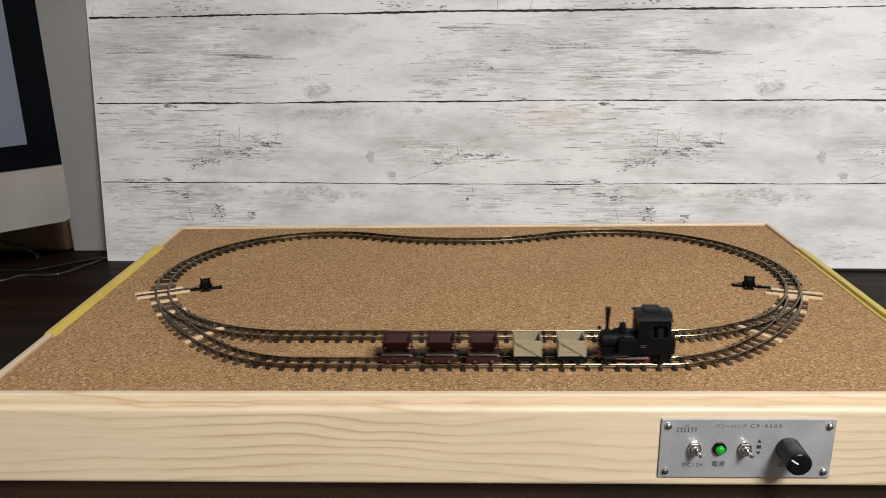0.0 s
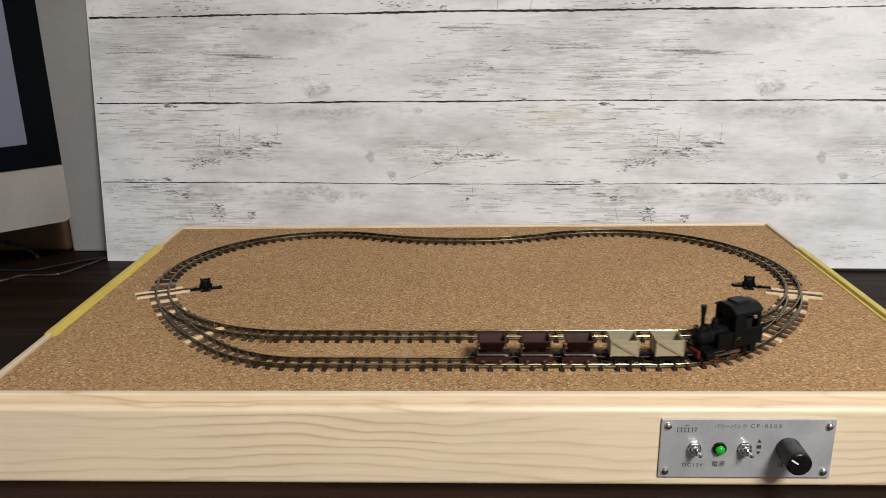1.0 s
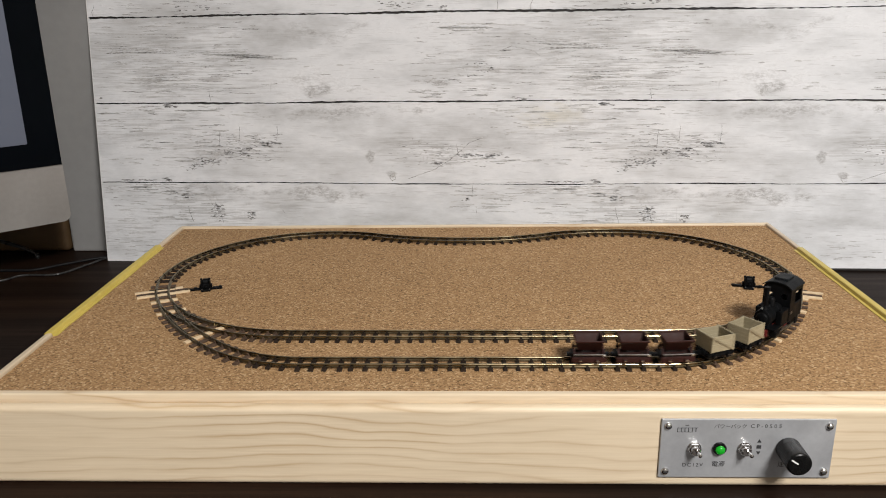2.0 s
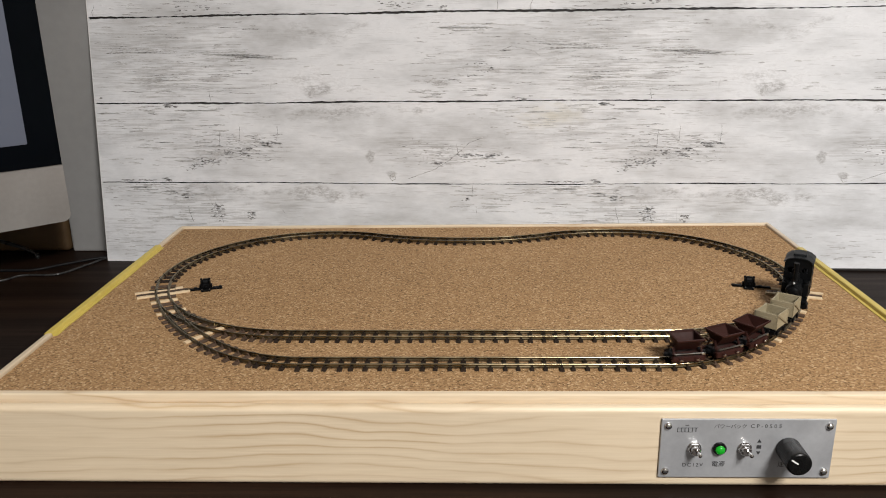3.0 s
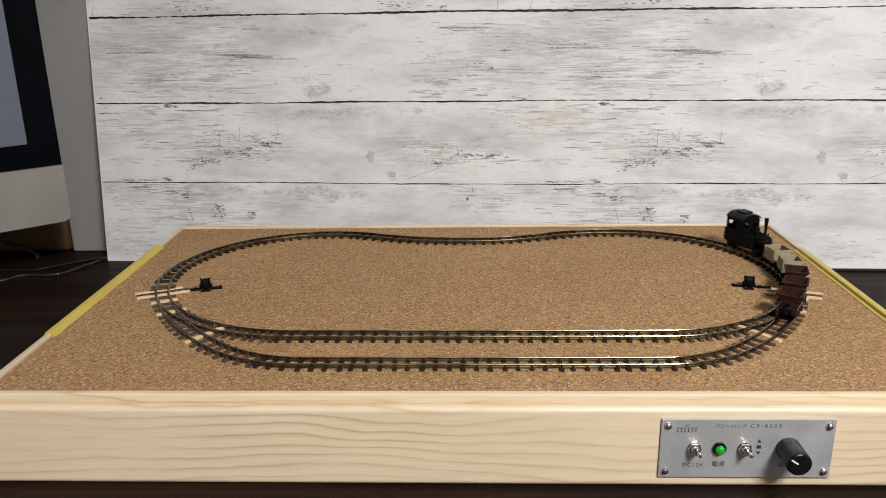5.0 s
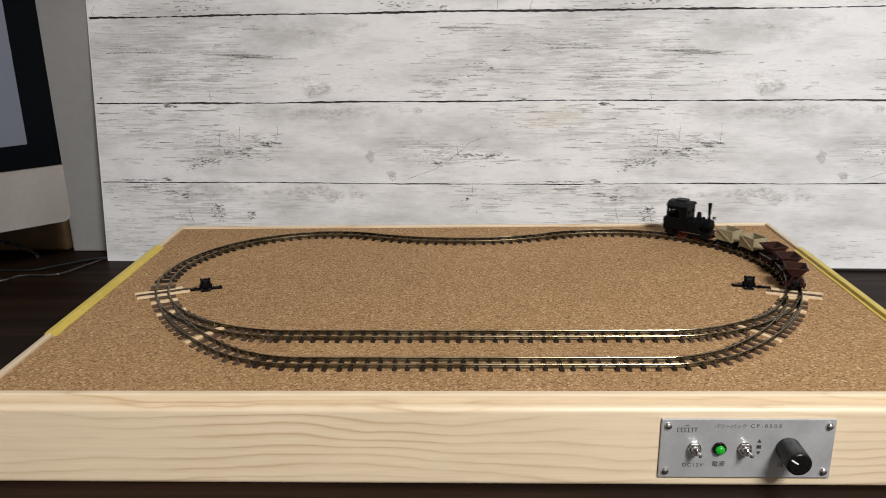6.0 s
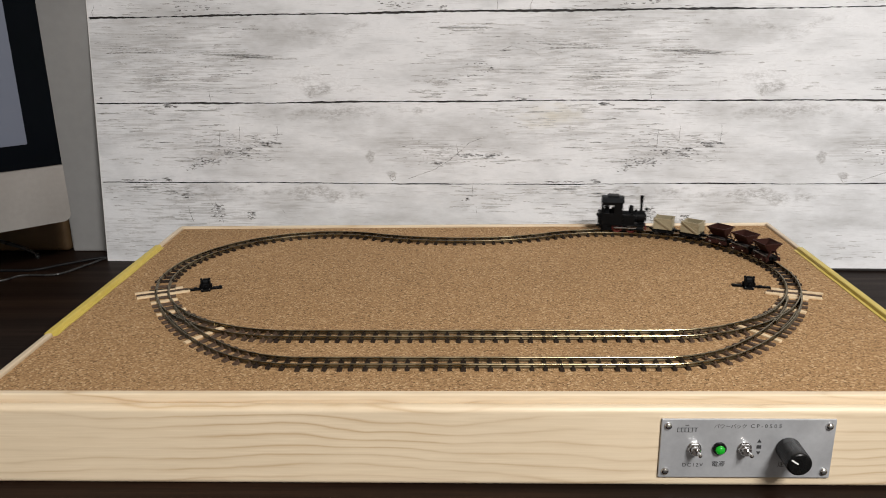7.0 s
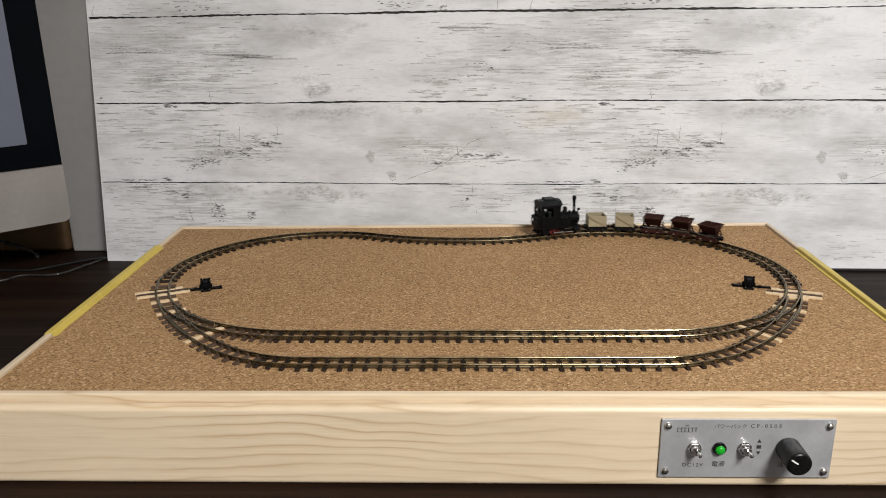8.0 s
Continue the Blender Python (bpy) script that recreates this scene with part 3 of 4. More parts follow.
# ---- layout board ----
def make_board():
    b = thing("layout_board", (0, 0.54, 0), "pine box with a cork top carrying the model railway", "layout board")
    Y = 0.54
    part("cork_sheet", boxed(-0.2705, 0.2705, 0.3835 - Y, 0.7085 - Y, ZC - 0.004, ZC), CORK, b, "tan pressed cork sheet")
    part("front_rim", boxed(-0.2745, 0.2745, 0.3788 - Y, 0.3832 - Y, ZC - 0.02, ZC + 0.0028, 0.0009), PINE, b)
    part("back_rim", boxed(-0.2745, 0.2745, 0.7088 - Y, 0.7128 - Y, ZC - 0.02, ZC + 0.0020, 0.0008), PINE, b)
    # side rims use the darkened pine: their shade is in the colour
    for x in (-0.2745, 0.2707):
        part("side_rim", boxed(x, x + 0.0038, 0.3835 - Y, 0.7085 - Y, ZC - 0.02, ZC + 0.0022, 0.0008), PINE_SIDE_SHADED, b)
    part("front_board", boxed(-0.2745, 0.2745, 0.3715 - Y, 0.3785 - Y, 0.0, ZC - 0.0012, 0.0032, seg=7), PINE, b, "pale planed pine front board")
    part("back_board", boxed(-0.2745, 0.2745, 0.7065 - Y, 0.7128 - Y, 0.0, ZC - 0.0203), PINE, b)
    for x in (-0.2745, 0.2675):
        part("side_board", boxed(x, x + 0.007, 0.379 - Y, 0.7062 - Y, 0.0, ZC - 0.0203), PINE_SIDE_SHADED, b)
    # tape folded over the rims and on to the cork
    prof = [(0.0, 0.0), (0.0, 0.0026), (0.0006, 0.0030), (0.0038, 0.0030), (0.0046, 0.0026), (0.0052, 0.0006), (0.0072, 0.0005), (0.0072, 0.0001), (0.0048, 0.0001), (0.0042, 0.0023), (0.0004, 0.0023)]
    for side, y0, y1 in ((-1, 0.4605, 0.649), (1, 0.455, 0.633)):
        bm = bmesh.new()
        rng = random.Random(side + 3)
        rings = []
        for i in range(25):
            y = y0 + (y1 - y0) * i / 24
            j = rng.uniform(-1, 1) * 0.00025
            rings.append([bm.verts.new((side * (0.2749 - px - (j if px > 0.007 else 0)), y - Y + (0.002 * (px / 0.01) if i in (0, 24) else 0), ZC - 0.0 + pz)) for px, pz in prof])
        k = len(prof)
        for a, c in zip(rings, rings[1:]):
            for i in range(k):
                bm.faces.new((a[i], a[(i + 1) % k], c[(i + 1) % k], c[i]))
        bm.faces.new(rings[0])
        bm.faces.new(rings[-1][::-1])
        part("tape_strip", bm, TAPE, b, "yellow masking tape folded over the rim")


make_board()


# ---- control panel ----
def make_control_panel():
    x0, x1, z0, z1, y = 0.0994, 0.1896, ZC - 0.0420, ZC - 0.0069, 0.3713
    cx, cz = (x0 + x1) / 2, (z0 + z1) / 2
    hw, hh = (x1 - x0) / 2, (z1 - z0) / 2
    p = thing("control_panel", (cx, y, cz), "aluminium train controller panel with switches and a black knob", "control panel")
    part("plate", boxed(-hw, hw, -0.0012, 0.0, -hh, hh, 0.0004), ALU, p, "brushed aluminium plate")
    out = pose(0, 0, 0, 90, 0, 0)
    for sx in (-1, 1):
        for sz in (-1, 1):
            bm = bmesh.new()
            at = Matrix.Translation((sx * (hw - 0.0035), -0.0012, sz * (hh - 0.0040))) @ out
            turned(bm, [(0.0021, 0), (0.0021, 0.0004), (0.0017, 0.0011), (0.0010, 0.0015), (0.0003, 0.0016)], at, 18)
            s = part("screw", bm, CHROME, p, smooth=True)
            part("slot", boxed(-0.0011, 0.0011, -0.0030, -0.0026, -0.00018, 0.00018, m=Matrix.Translation((sx * (hw - 0.0035), 0, sz * (hh - 0.0040)))), INK, s)

    def switch(px, pz):
        at = Matrix.Translation((px, -0.0012, pz)) @ out
        bm = turned(bmesh.new(), [(0.0037, 0), (0.0037, 0.0005)], at, 24)
        s = part("toggle_switch", bm, CHROME, p, "chrome miniature toggle switch")
        part("nut", turned(bmesh.new(), [(0.0033, 0.0005), (0.0035, 0.0009), (0.0035, 0.0020), (0.0032, 0.0024)], at, 6), CHROME, s)
        part("bushing", turned(bmesh.new(), [(0.0025, 0.0024), (0.0025, 0.0042), (0.0021, 0.0047), (0.0014, 0.0047)], at, 20), CHROME, s)
        lean = at @ Matrix.Rotation(radians(-4), 4, "X") @ Matrix.Rotation(radians(6), 4, "Y")
        part("lever", turned(bmesh.new(), [(0.0007, 0.003), (0.0008, 0.005), (0.0011, 0.0083), (0.0010, 0.0091), (0.0004, 0.0095)], lean, 16), CHROME, s, smooth=True)

    switch(-0.0273, 0.0004)
    switch(-0.0010, 0.0004)
    at = Matrix.Translation((-0.0141, -0.0012, 0.0004)) @ out
    led = part("indicator_light", turned(bmesh.new(), [(0.0036, 0), (0.0036, 0.0012), (0.0031, 0.0018), (0.0026, 0.0018)], at, 28), KNOB, p, "green power light in a black ring")
    part("lens", turned(bmesh.new(), [(0.0025, 0.0018), (0.0024, 0.0026), (0.0018, 0.0033), (0.0006, 0.0037)], at, 24), LED, led, "lit green lens", smooth=True)

    bm = bmesh.new()
    at = Matrix.Translation((0.0215, -0.0012, 0.0006)) @ out
    n, prof = 80, [(0.0064, 0.0003), (0.0064, 0.0150), (0.0062, 0.0158), (0.0055, 0.0163), (0.0045, 0.0164), (0.001, 0.0164)]
    rings = []
    for r, z in prof:
        rings.append([bm.verts.new(at @ Vector(((r - (0.00012 if i % 2 and z < 0.0155 else 0)) * math.cos(6.28318 * i / n), (r - (0.00012 if i % 2 and z < 0.0155 else 0)) * math.sin(6.28318 * i / n), z))) for i in range(n)])
    for a, c in zip(rings, rings[1:]):
        for i in range(n):
            bm.faces.new((a[i], a[(i + 1) % n], c[(i + 1) % n], c[i]))
    bm.faces.new(rings[0][::-1])
    bm.faces.new(rings[-1])
    k = part("knob", bm, KNOB, p, "ribbed black plastic speed knob")
    mark = Matrix.Translation((0.0215, -0.0012 - 0.0165, 0.0006)) @ Matrix.Rotation(radians(35), 4, "Y")
    part("pointer_line", boxed(-0.0054, -0.0012, -0.0002, 0.0001, -0.00038, 0.00038, m=mark), WHITE_INK, k, "white pointer line")

    f = -0.00125
    lettering("DC12V", 0.0031, INK, p, (-0.0274, f, -0.0099), spacing=1.26)
    lettering("電源", 0.0036, INK, p, (-0.0139, f, -0.0094))
    lettering("速", 0.0036, INK, p, (0.0189, f, -0.0094))
    lettering("パワーパック", 0.00285, INK, p, (-0.0093, f, 0.0132))
    lettering("CP-0505", 0.0031, INK, p, (0.0090, f, 0.0134), spacing=1.55)
    # maker's mark as plain strokes
    for i in range(6):
        part("maker_mark", boxed(-0.0368 + i * 0.0019, -0.0368 + i * 0.0019 + 0.00035, f - 0.0001, f + 0.0001, 0.0100, 0.0125), INK, p)
    part("maker_mark", boxed(-0.0368, -0.0261, f - 0.0001, f + 0.0001, 0.0123, 0.01255), INK, p)
    part("maker_mark", boxed(-0.0368, -0.0288, f - 0.0001, f + 0.0001, 0.0099, 0.01015), INK, p)
    part("maker_mark", boxed(-0.0328, -0.0308, f - 0.0001, f + 0.0001, 0.0138, 0.0141), INK, p)
    for zc, pts in ((0.0047, [(-0.0011, -0.0009), (0.0011, -0.0009), (0, 0.0012)]), (0.0012, [(-0.0012, -0.0010), (0.0012, -0.0010), (0.0012, 0.0010), (-0.0012, 0.0010)]), (-0.0024, [(-0.0011, 0.0009), (0.0011, 0.0009), (0, -0.0012)])):
        part("direction_mark", prism(bmesh.new(), [(0.0064 + a, zc + b) for a, b in pts], f - 0.0001, f + 0.0001), INK, p)


make_control_panel()

# ---- the line ----
START_Y, INNER_Y = 0.4191, 0.4585
# each half of the loop from the middle of the front straight: (length, bend) of its pieces
RIGHT = [(0.1088, 0), (0.0593, 11.608), (0.0599, 4.569), (0.0708, 5.286), (0.0866, 9.194), (0.0877, 8.676), (0.0808, 7.812), (0.076, -5.046)]
LEFT = [(0.0991, 0), (0.0616, 11.297), (0.06, 4.124), (0.0604, 3.862), (0.0869, 9.727), (0.0826, 8.955), (0.0791, 9.384), (0.0857, -4.218)]


def along(pieces, s):
    x, y, a = 0.0, START_Y, 0.0
    for i, (length, k) in enumerate(pieces):
        d = s if i == len(pieces) - 1 else min(s, length)
        if abs(k) > 1e-6:
            x, y = x + (math.sin(a + k * d) - math.sin(a)) / k, y + (math.cos(a) - math.cos(a + k * d)) / k
        else:
            x, y = x + d * math.cos(a), y + d * math.sin(a)
        a += k * d
        s -= d
        if s <= 0:
            break
    return x, y, a


RIGHT_LENGTH, LEFT_LENGTH = sum(p[0] for p in RIGHT), sum(p[0] for p in LEFT)
LOOP = RIGHT_LENGTH + LEFT_LENGTH


def on_loop(s):
    """Point and heading on the loop, s metres on from the middle of the front straight."""
    s = (s + LEFT_LENGTH) % LOOP - LEFT_LENGTH
    if s >= 0:
        return along(RIGHT, s)
    x, y, a = along(LEFT, -s)
    return -x, y, -a


def rail_points(centre, side, gauge=0.009, z=0.0):
    return [(x - side * gauge / 2 * math.sin(a), y + side * gauge / 2 * math.cos(a), z) for x, y, a in centre]


RAIL_TOP, RAIL_FOOT, TIE_TOP = 0.0034, 0.0013, 0.0014
RAIL_SHAPE = [(-0.00085, RAIL_FOOT), (0.00085, RAIL_FOOT), (0.00085, 0.0015), (0.0003, 0.0020), (0.0003, 0.0026), (0.00060, 0.0027), (0.00060, 0.00305), (0.00040, 0.00333), (0.00030, RAIL_TOP), (-0.00030, RAIL_TOP), (-0.00040, 0.00333), (-0.00060, 0.00305), (-0.00060, 0.0027), (-0.0003, 0.0026), (-0.0003, 0.0020), (-0.00085, 0.0015)]


def tie_mesh(length, material, width=0.0030):
    bm = boxed(-width / 2, width / 2, -length / 2, length / 2, 0.0, TIE_TOP)
    for v in bm.verts:
        if v.co.z > 0.0005:
            v.co.x *= 0.84
            v.co.y *= 0.985
    for side in (-1, 1):
        box(bm, -0.0008, 0.0008, side * 0.0045 - 0.0019, side * 0.0045 + 0.0019, TIE_TOP, 0.0017)
        for lug in (-1, 1):
            box(bm, -0.0005, 0.0005, side * 0.0045 + lug * 0.00115 - 0.00042, side * 0.0045 + lug * 0.00115 + 0.00042, 0.0016, 0.0026)
    me = bpy.data.meshes.new("tie")
    bm.to_mesh(me)
    bm.free()
    me.materials.append(material)
    return me


TIES = [tie_mesh(0.0160, TIE, 0.0028), tie_mesh(0.0166, TIE, 0.0030), tie_mesh(0.0155, TIE, 0.0026)]
POINT_TIES = [tie_mesh(0.0180, POINT_TIE, 0.0029), tie_mesh(0.0172, POINT_TIE, 0.0031)]


def lay(name, centre_of, s0, s1, label, pitch=0.0080, ties=TIES, seed=1, tie_from=None, tie_to=None):
    """A length of plain line: two rails on ties."""
    mx, my, _ = centre_of((s0 + s1) / 2)
    t = thing(name, (mx, my, ZC), label, "railway track", "track sections")
    n = max(8, int((s1 - s0) / 0.003))
    centre = [centre_of(s0 + (s1 - s0) * i / n) for i in range(n + 1)]
    local = [(x - mx, y - my, a) for x, y, a in centre]
    for side in (-1, 1):
        part("rail", sweep(bmesh.new(), rail_points(local, side), RAIL_SHAPE), RAIL, t)
    rng = random.Random(seed)
    a0, a1 = s0 if tie_from is None else tie_from, s1 if tie_to is None else tie_to
    s = a0 + pitch / 2
    while s < a1 - pitch * 0.3:
        x, y, a = centre_of(s + rng.uniform(-1, 1) * 0.0006)
        share("tie", rng.choice(ties), t, pose(x - mx + rng.uniform(-1, 1) * 0.0003, y - my, 0, 0, 0, math.degrees(a) + rng.uniform(-3, 3)))
        s += pitch
    return t


def inner_route(pieces, join):
    """From the middle of the inner straight to where it meets the loop at join."""
    px, py, pa = along(pieces, join)
    r = (py - INNER_Y) / (1 - math.cos(pa))
    x0 = px - r * math.sin(pa)

    def at(s):
        if s < x0:
            return s, INNER_Y, 0.0
        a = (s - x0) / r
        if a > pa:
            return along(pieces, join + (s - x0 - r * pa))
        return x0 + r * math.sin(a), INNER_Y + r * (1 - math.cos(a)), a
    return at, x0, x0 + r * pa


def make_turnout(pieces, mirror, join, label):
    """The points at one end: both routes' rails, long ties, bare wood ties, throw bar and switch stand."""
    inner, x0, inner_end = inner_route(pieces, join)
    flip = (lambda c: (-c[0], c[1], math.pi - c[2])) if mirror else (lambda c: c)
    bx, by, _ = flip(along(pieces, join - 0.08))
    t = thing("turnout", (bx, by, ZC), label, "railway turnout", "turnouts")
    toe, heel = join + 0.012, pieces[0][0] + 0.030
    local = lambda cs: [(c[0] - bx, c[1] - by, c[2]) for c in map(flip, cs)]
    outer_line = local([along(pieces, heel + (toe - heel) * i / 70) for i in range(71)])
    inner_heel = x0 + 0.012
    inner_line = local([inner(inner_heel + (inner_end + toe - join - inner_heel) * i / 70) for i in range(71)])
    out_side = 1 if mirror else -1
    # stock rails run through; the closure rails are cut at the crossing and taper to blades
    part("stock_rail", sweep(bmesh.new(), rail_points(outer_line, out_side), RAIL_SHAPE), RAIL, t)
    part("stock_rail", sweep(bmesh.new(), rail_points(inner_line, -out_side), RAIL_SHAPE), RAIL, t)
    oi, ii = rail_points(outer_line, -out_side), rail_points(inner_line, out_side)
    gap = lambda i: min((Vector(oi[i]) - Vector(q)).length for q in ii)
    cross = min(range(8, 62), key=gap)
    crossing = Vector(oi[cross])
    icross = min(range(71), key=lambda i: (Vector(ii[i]) - crossing).length)
    stocks = (rail_points(inner_line, -out_side), rail_points(outer_line, out_side))
    for line, c, stock in ((oi, cross, stocks[0]), (ii, icross, stocks[1])):
        blade = [q for q in line[c + 2:] if min((Vector(q) - Vector(w)).length for w in stock) > 0.00125]
        part("closure_rail", sweep(bmesh.new(), blade, RAIL_SHAPE), RAIL, t)
        part("crossing_rail", sweep(bmesh.new(), line[:c + 1], RAIL_SHAPE), RAIL, t)
    thin = [(s * 0.8, h) for s, h in RAIL_SHAPE]
    for centre, side, c in ((outer_line, out_side, cross), (inner_line, -out_side, icross)):
        part("check_rail", sweep(bmesh.new(), rail_points(centre[max(0, c - 7):c + 8], side, 0.0065), thin), RAIL, t)
    for centre, side, c in ((outer_line, -out_side, cross), (inner_line, out_side, icross)):
        part("wing_rail", sweep(bmesh.new(), rail_points(centre[max(0, c - 3):c + 9], side, 0.0066), thin), RAIL, t)
    # ties spread from one route to both
    rng = random.Random(9 if mirror else 5)
    s, count = heel, 0
    while s < toe - 0.014:
        x, y, a = along(pieces, s)
        near = min((inner(q) for q in [inner_heel + (inner_end - inner_heel) * i / 90 for i in range(91)]), key=lambda c: (c[0] - x) ** 2 + (c[1] - y) ** 2)
        sep = math.hypot(near[0] - x, near[1] - y)
        count += 1
        pale = count in (8, 15, 18)
        if sep < 0.019:
            mx, my = (x + near[0]) / 2, (y + near[1]) / 2
            c = flip((mx, my, (a + near[2]) / 2 if sep > 0.001 else a))
            length = 0.0178 + sep
            bm = boxed(-0.0015, 0.0015, -length / 2, length / 2, 0, TIE_TOP, 0.0002, seg=1)
            ob = part("pale_tie" if pale else "tie", bm, PALE if pale else POINT_TIE, t, "bare pale wood tie" if pale else "")
            ob.matrix_basis = pose(c[0] - bx, c[1] - by, 0, 0, 0, math.degrees(c[2]) + rng.uniform(-2, 2))
        else:
            for px, py, pa in ((x, y, a), near):
                c = flip((px, py, pa))
                share("tie", rng.choice(POINT_TIES), t, pose(c[0] - bx, c[1] - by, 0, 0, 0, math.degrees(c[2]) + rng.uniform(-3, 3)))
        s += 0.0080
    # throw bar: two bare strips across the toe with the sliding bar between them
    sgn = -1 if mirror else 1
    tx, ty, ta = along(pieces, join - 0.016)
    for off, inl, outl in ((0.0048, 0.0150, 0.0190), (-0.0048, 0.0190, 0.0180)):
        m = pose(sgn * tx - bx, ty - by, 0, 0, 0, -sgn * (24 if mirror else 19)) @ Matrix.Translation((0, off, 0))
        lo, hi = (-outl, inl) if mirror else (-inl, outl)
        part("throw_strip", boxed(lo, hi, -0.0015, 0.0015, 0, TIE_TOP, 0.0002, m=m, seg=1), PALE, t, "bare pale wood strip beside the throw bar")
    m = pose(sgn * tx - bx, ty - by, 0, 0, 0, -sgn * (24 if mirror else 19))
    part("throw_bar", boxed(-0.018, 0.018, -0.0012, 0.0012, 0.0002, 0.0012, m=m), POINT_TIE, t)
    return t, flip, inner, inner_heel, heel, toe


JOIN_R, JOIN_L = 0.300, 0.300
turnout_e, _, inner_e, inner_heel_e, heel_e, toe_e = make_turnout(RIGHT, False, JOIN_R, "curved model railway turnout with brown and bare wood ties")
turnout_w, _, inner_w, inner_heel_w, heel_w, toe_w = make_turnout(LEFT, True, JOIN_L, "curved model railway turnout with brown and bare wood ties")
lay("railway_track", on_loop, -heel_w, heel_e, "straight front length of narrow track on dark ties", seed=2)
lay("railway_track", on_loop, toe_e, LOOP - toe_w, "wavy back length of narrow track on dark ties", seed=3, tie_from=toe_e - 0.012, tie_to=LOOP - toe_w + 0.012)
lay("railway_track", lambda s: inner_e(s) if s > 0 else (lambda c: (-c[0], c[1], -c[2]))(inner_w(-s)), -inner_heel_w, inner_heel_e, "straight inner passing track on dark ties", pitch=0.0076, seed=4)


def make_switch_stand(x, y, turn):
    s = thing("switch_stand", (x, y, ZC), "small black point lever stand glued to the cork", "switch stand", "switch stands")
    s.matrix_basis = pose(x, y, ZC, 0, 0, turn)
    part("base", boxed(-0.0034, 0.0034, -0.0060, 0.0060, 0, 0.0014, 0.0003), BLACK, s)
    for bx in (-0.0026, 0.0026):
        for by in (-0.0052, 0.0052):
            part("bolt", turned(bmesh.new(), [(0.0005, 0.0013), (0.0005, 0.0018), (0.0003, 0.0020)], Matrix.Translation((bx, by, 0)), 8), ROD, s)
    bm = boxed(-0.0034, -0.0024, -0.0036, 0.0036, 0.0014, 0.0078, 0.0005)
    box(bm, 0.0024, 0.0034, -0.0036, 0.0036, 0.0014, 0.0078, 0.0005)
    box(bm, -0.0024, 0.0024, -0.0034, -0.0022, 0.0014, 0.0058, 0.0003)
    box(bm, -0.0024, 0.0024, 0.0022, 0.0034, 0.0014, 0.0050, 0.0003)
    part("bracket", bm, BLACK, s)
    part("lever_weight", turned(bmesh.new(), [(0.0018, -0.0024), (0.0028, -0.0018), (0.0028, 0.0018), (0.0018, 0.0024)], Matrix.Translation((0, 0, 0.0056)) @ ALONG_X, 16), BLACK, s)
    part("pivot_arm", boxed(-0.0006, 0.0006, -0.0056, 0.0056, 0.0028, 0.0044, 0.0004), BLACK, s)
    part("side_lug", box(boxed(-0.0046, -0.0034, -0.0020, 0.0020, 0.0012, 0.0040, 0.0006), 0.0034, 0.0046, -0.0020, 0.0020, 0.0012, 0.0040, 0.0006), BLACK, s)
    for x in (-0.0029, 0.0029):
        part("knob", turned(bmesh.new(), [(0.0008, 0.0074), (0.0010, 0.0080), (0.0006, 0.0087)], Matrix.Translation((x, 0, 0)), 10), BLACK, s)
    part("guide_strip", boxed(0.0034, 0.0150, 0.0010, 0.0022, 0.0, 0.0012, 0.0002), BLACK, s)
    part("guide_strip", boxed(-0.0118, -0.0034, 0.0012, 0.0024, 0.0, 0.0012, 0.0002), BLACK, s)
    part("drive_rod", boxed(0.0040, 0.0150, -0.0007, 0.0007, 0.0003, 0.0015, 0.0002), BLACK, s)
    part("rod_joint", boxed(0.0065, 0.0090, -0.0013, 0.0013, 0.0002, 0.0020, 0.0003), BLACK, s)
    part("tail_bar", boxed(-0.0100, -0.0045, -0.0013, 0.0013, 0.0, 0.0015, 0.0003), BLACK, s)
    part("tail_cap", turned(bmesh.new(), [(0.0016, 0), (0.0016, 0.0014), (0.001, 0.0018)], Matrix.Translation((-0.0100, 0, 0)), 14), BLACK, s)


make_switch_stand(-0.1975, 0.5475, 194)
make_switch_stand(0.2020, 0.5475, -14)


# ---- the train ----
def wheel_mesh(bm, y, r, rim=0.0012):
    s = 1 if y > 0 else -1
    at = Matrix.Translation((0, y, 0)) @ ALONG_Y
    n = 28
    prof = [(r * 0.78, -0.0006), (r, -0.0006), (r, 0.0005), (r + 0.0004, 0.0006), (r + 0.0004, 0.0009), (r * 0.78, 0.0009)]
    rings = [[bm.verts.new(at @ Vector((q * math.cos(6.28318 * i / n), q * math.sin(6.28318 * i / n), z * -s))) for i in range(n)] for q, z in prof]
    for a, b in zip(rings, rings[1:] + rings[:1]):
        for i in range(n):
            bm.faces.new((a[i], a[(i + 1) % n], b[(i + 1) % n], b[i]))
    for k in range(6):
        m = Matrix.Translation((0, y, 0)) @ Matrix.Rotation(radians(60 * k), 4, "Y")
        box(bm, 0.0002, r * 0.84, -0.0004, 0.0004, -0.00035, 0.00035, m=m)
    turned(bm, [(r * 0.26, -0.0007), (r * 0.26, 0.0007)], at, 14)
    return bm


def wheelset(parent, x, r, material):
    axle = part("axle", turned(bmesh.new(), [(0.0007, -0.0050), (0.0007, 0.0050)], ALONG_Y, 10), STEEL, parent, offset=(x, 0, r))
    for y in (-0.0043, 0.0043):
        part("wheel", wheel_mesh(bmesh.new(), y, r), material, axle)
    return axle


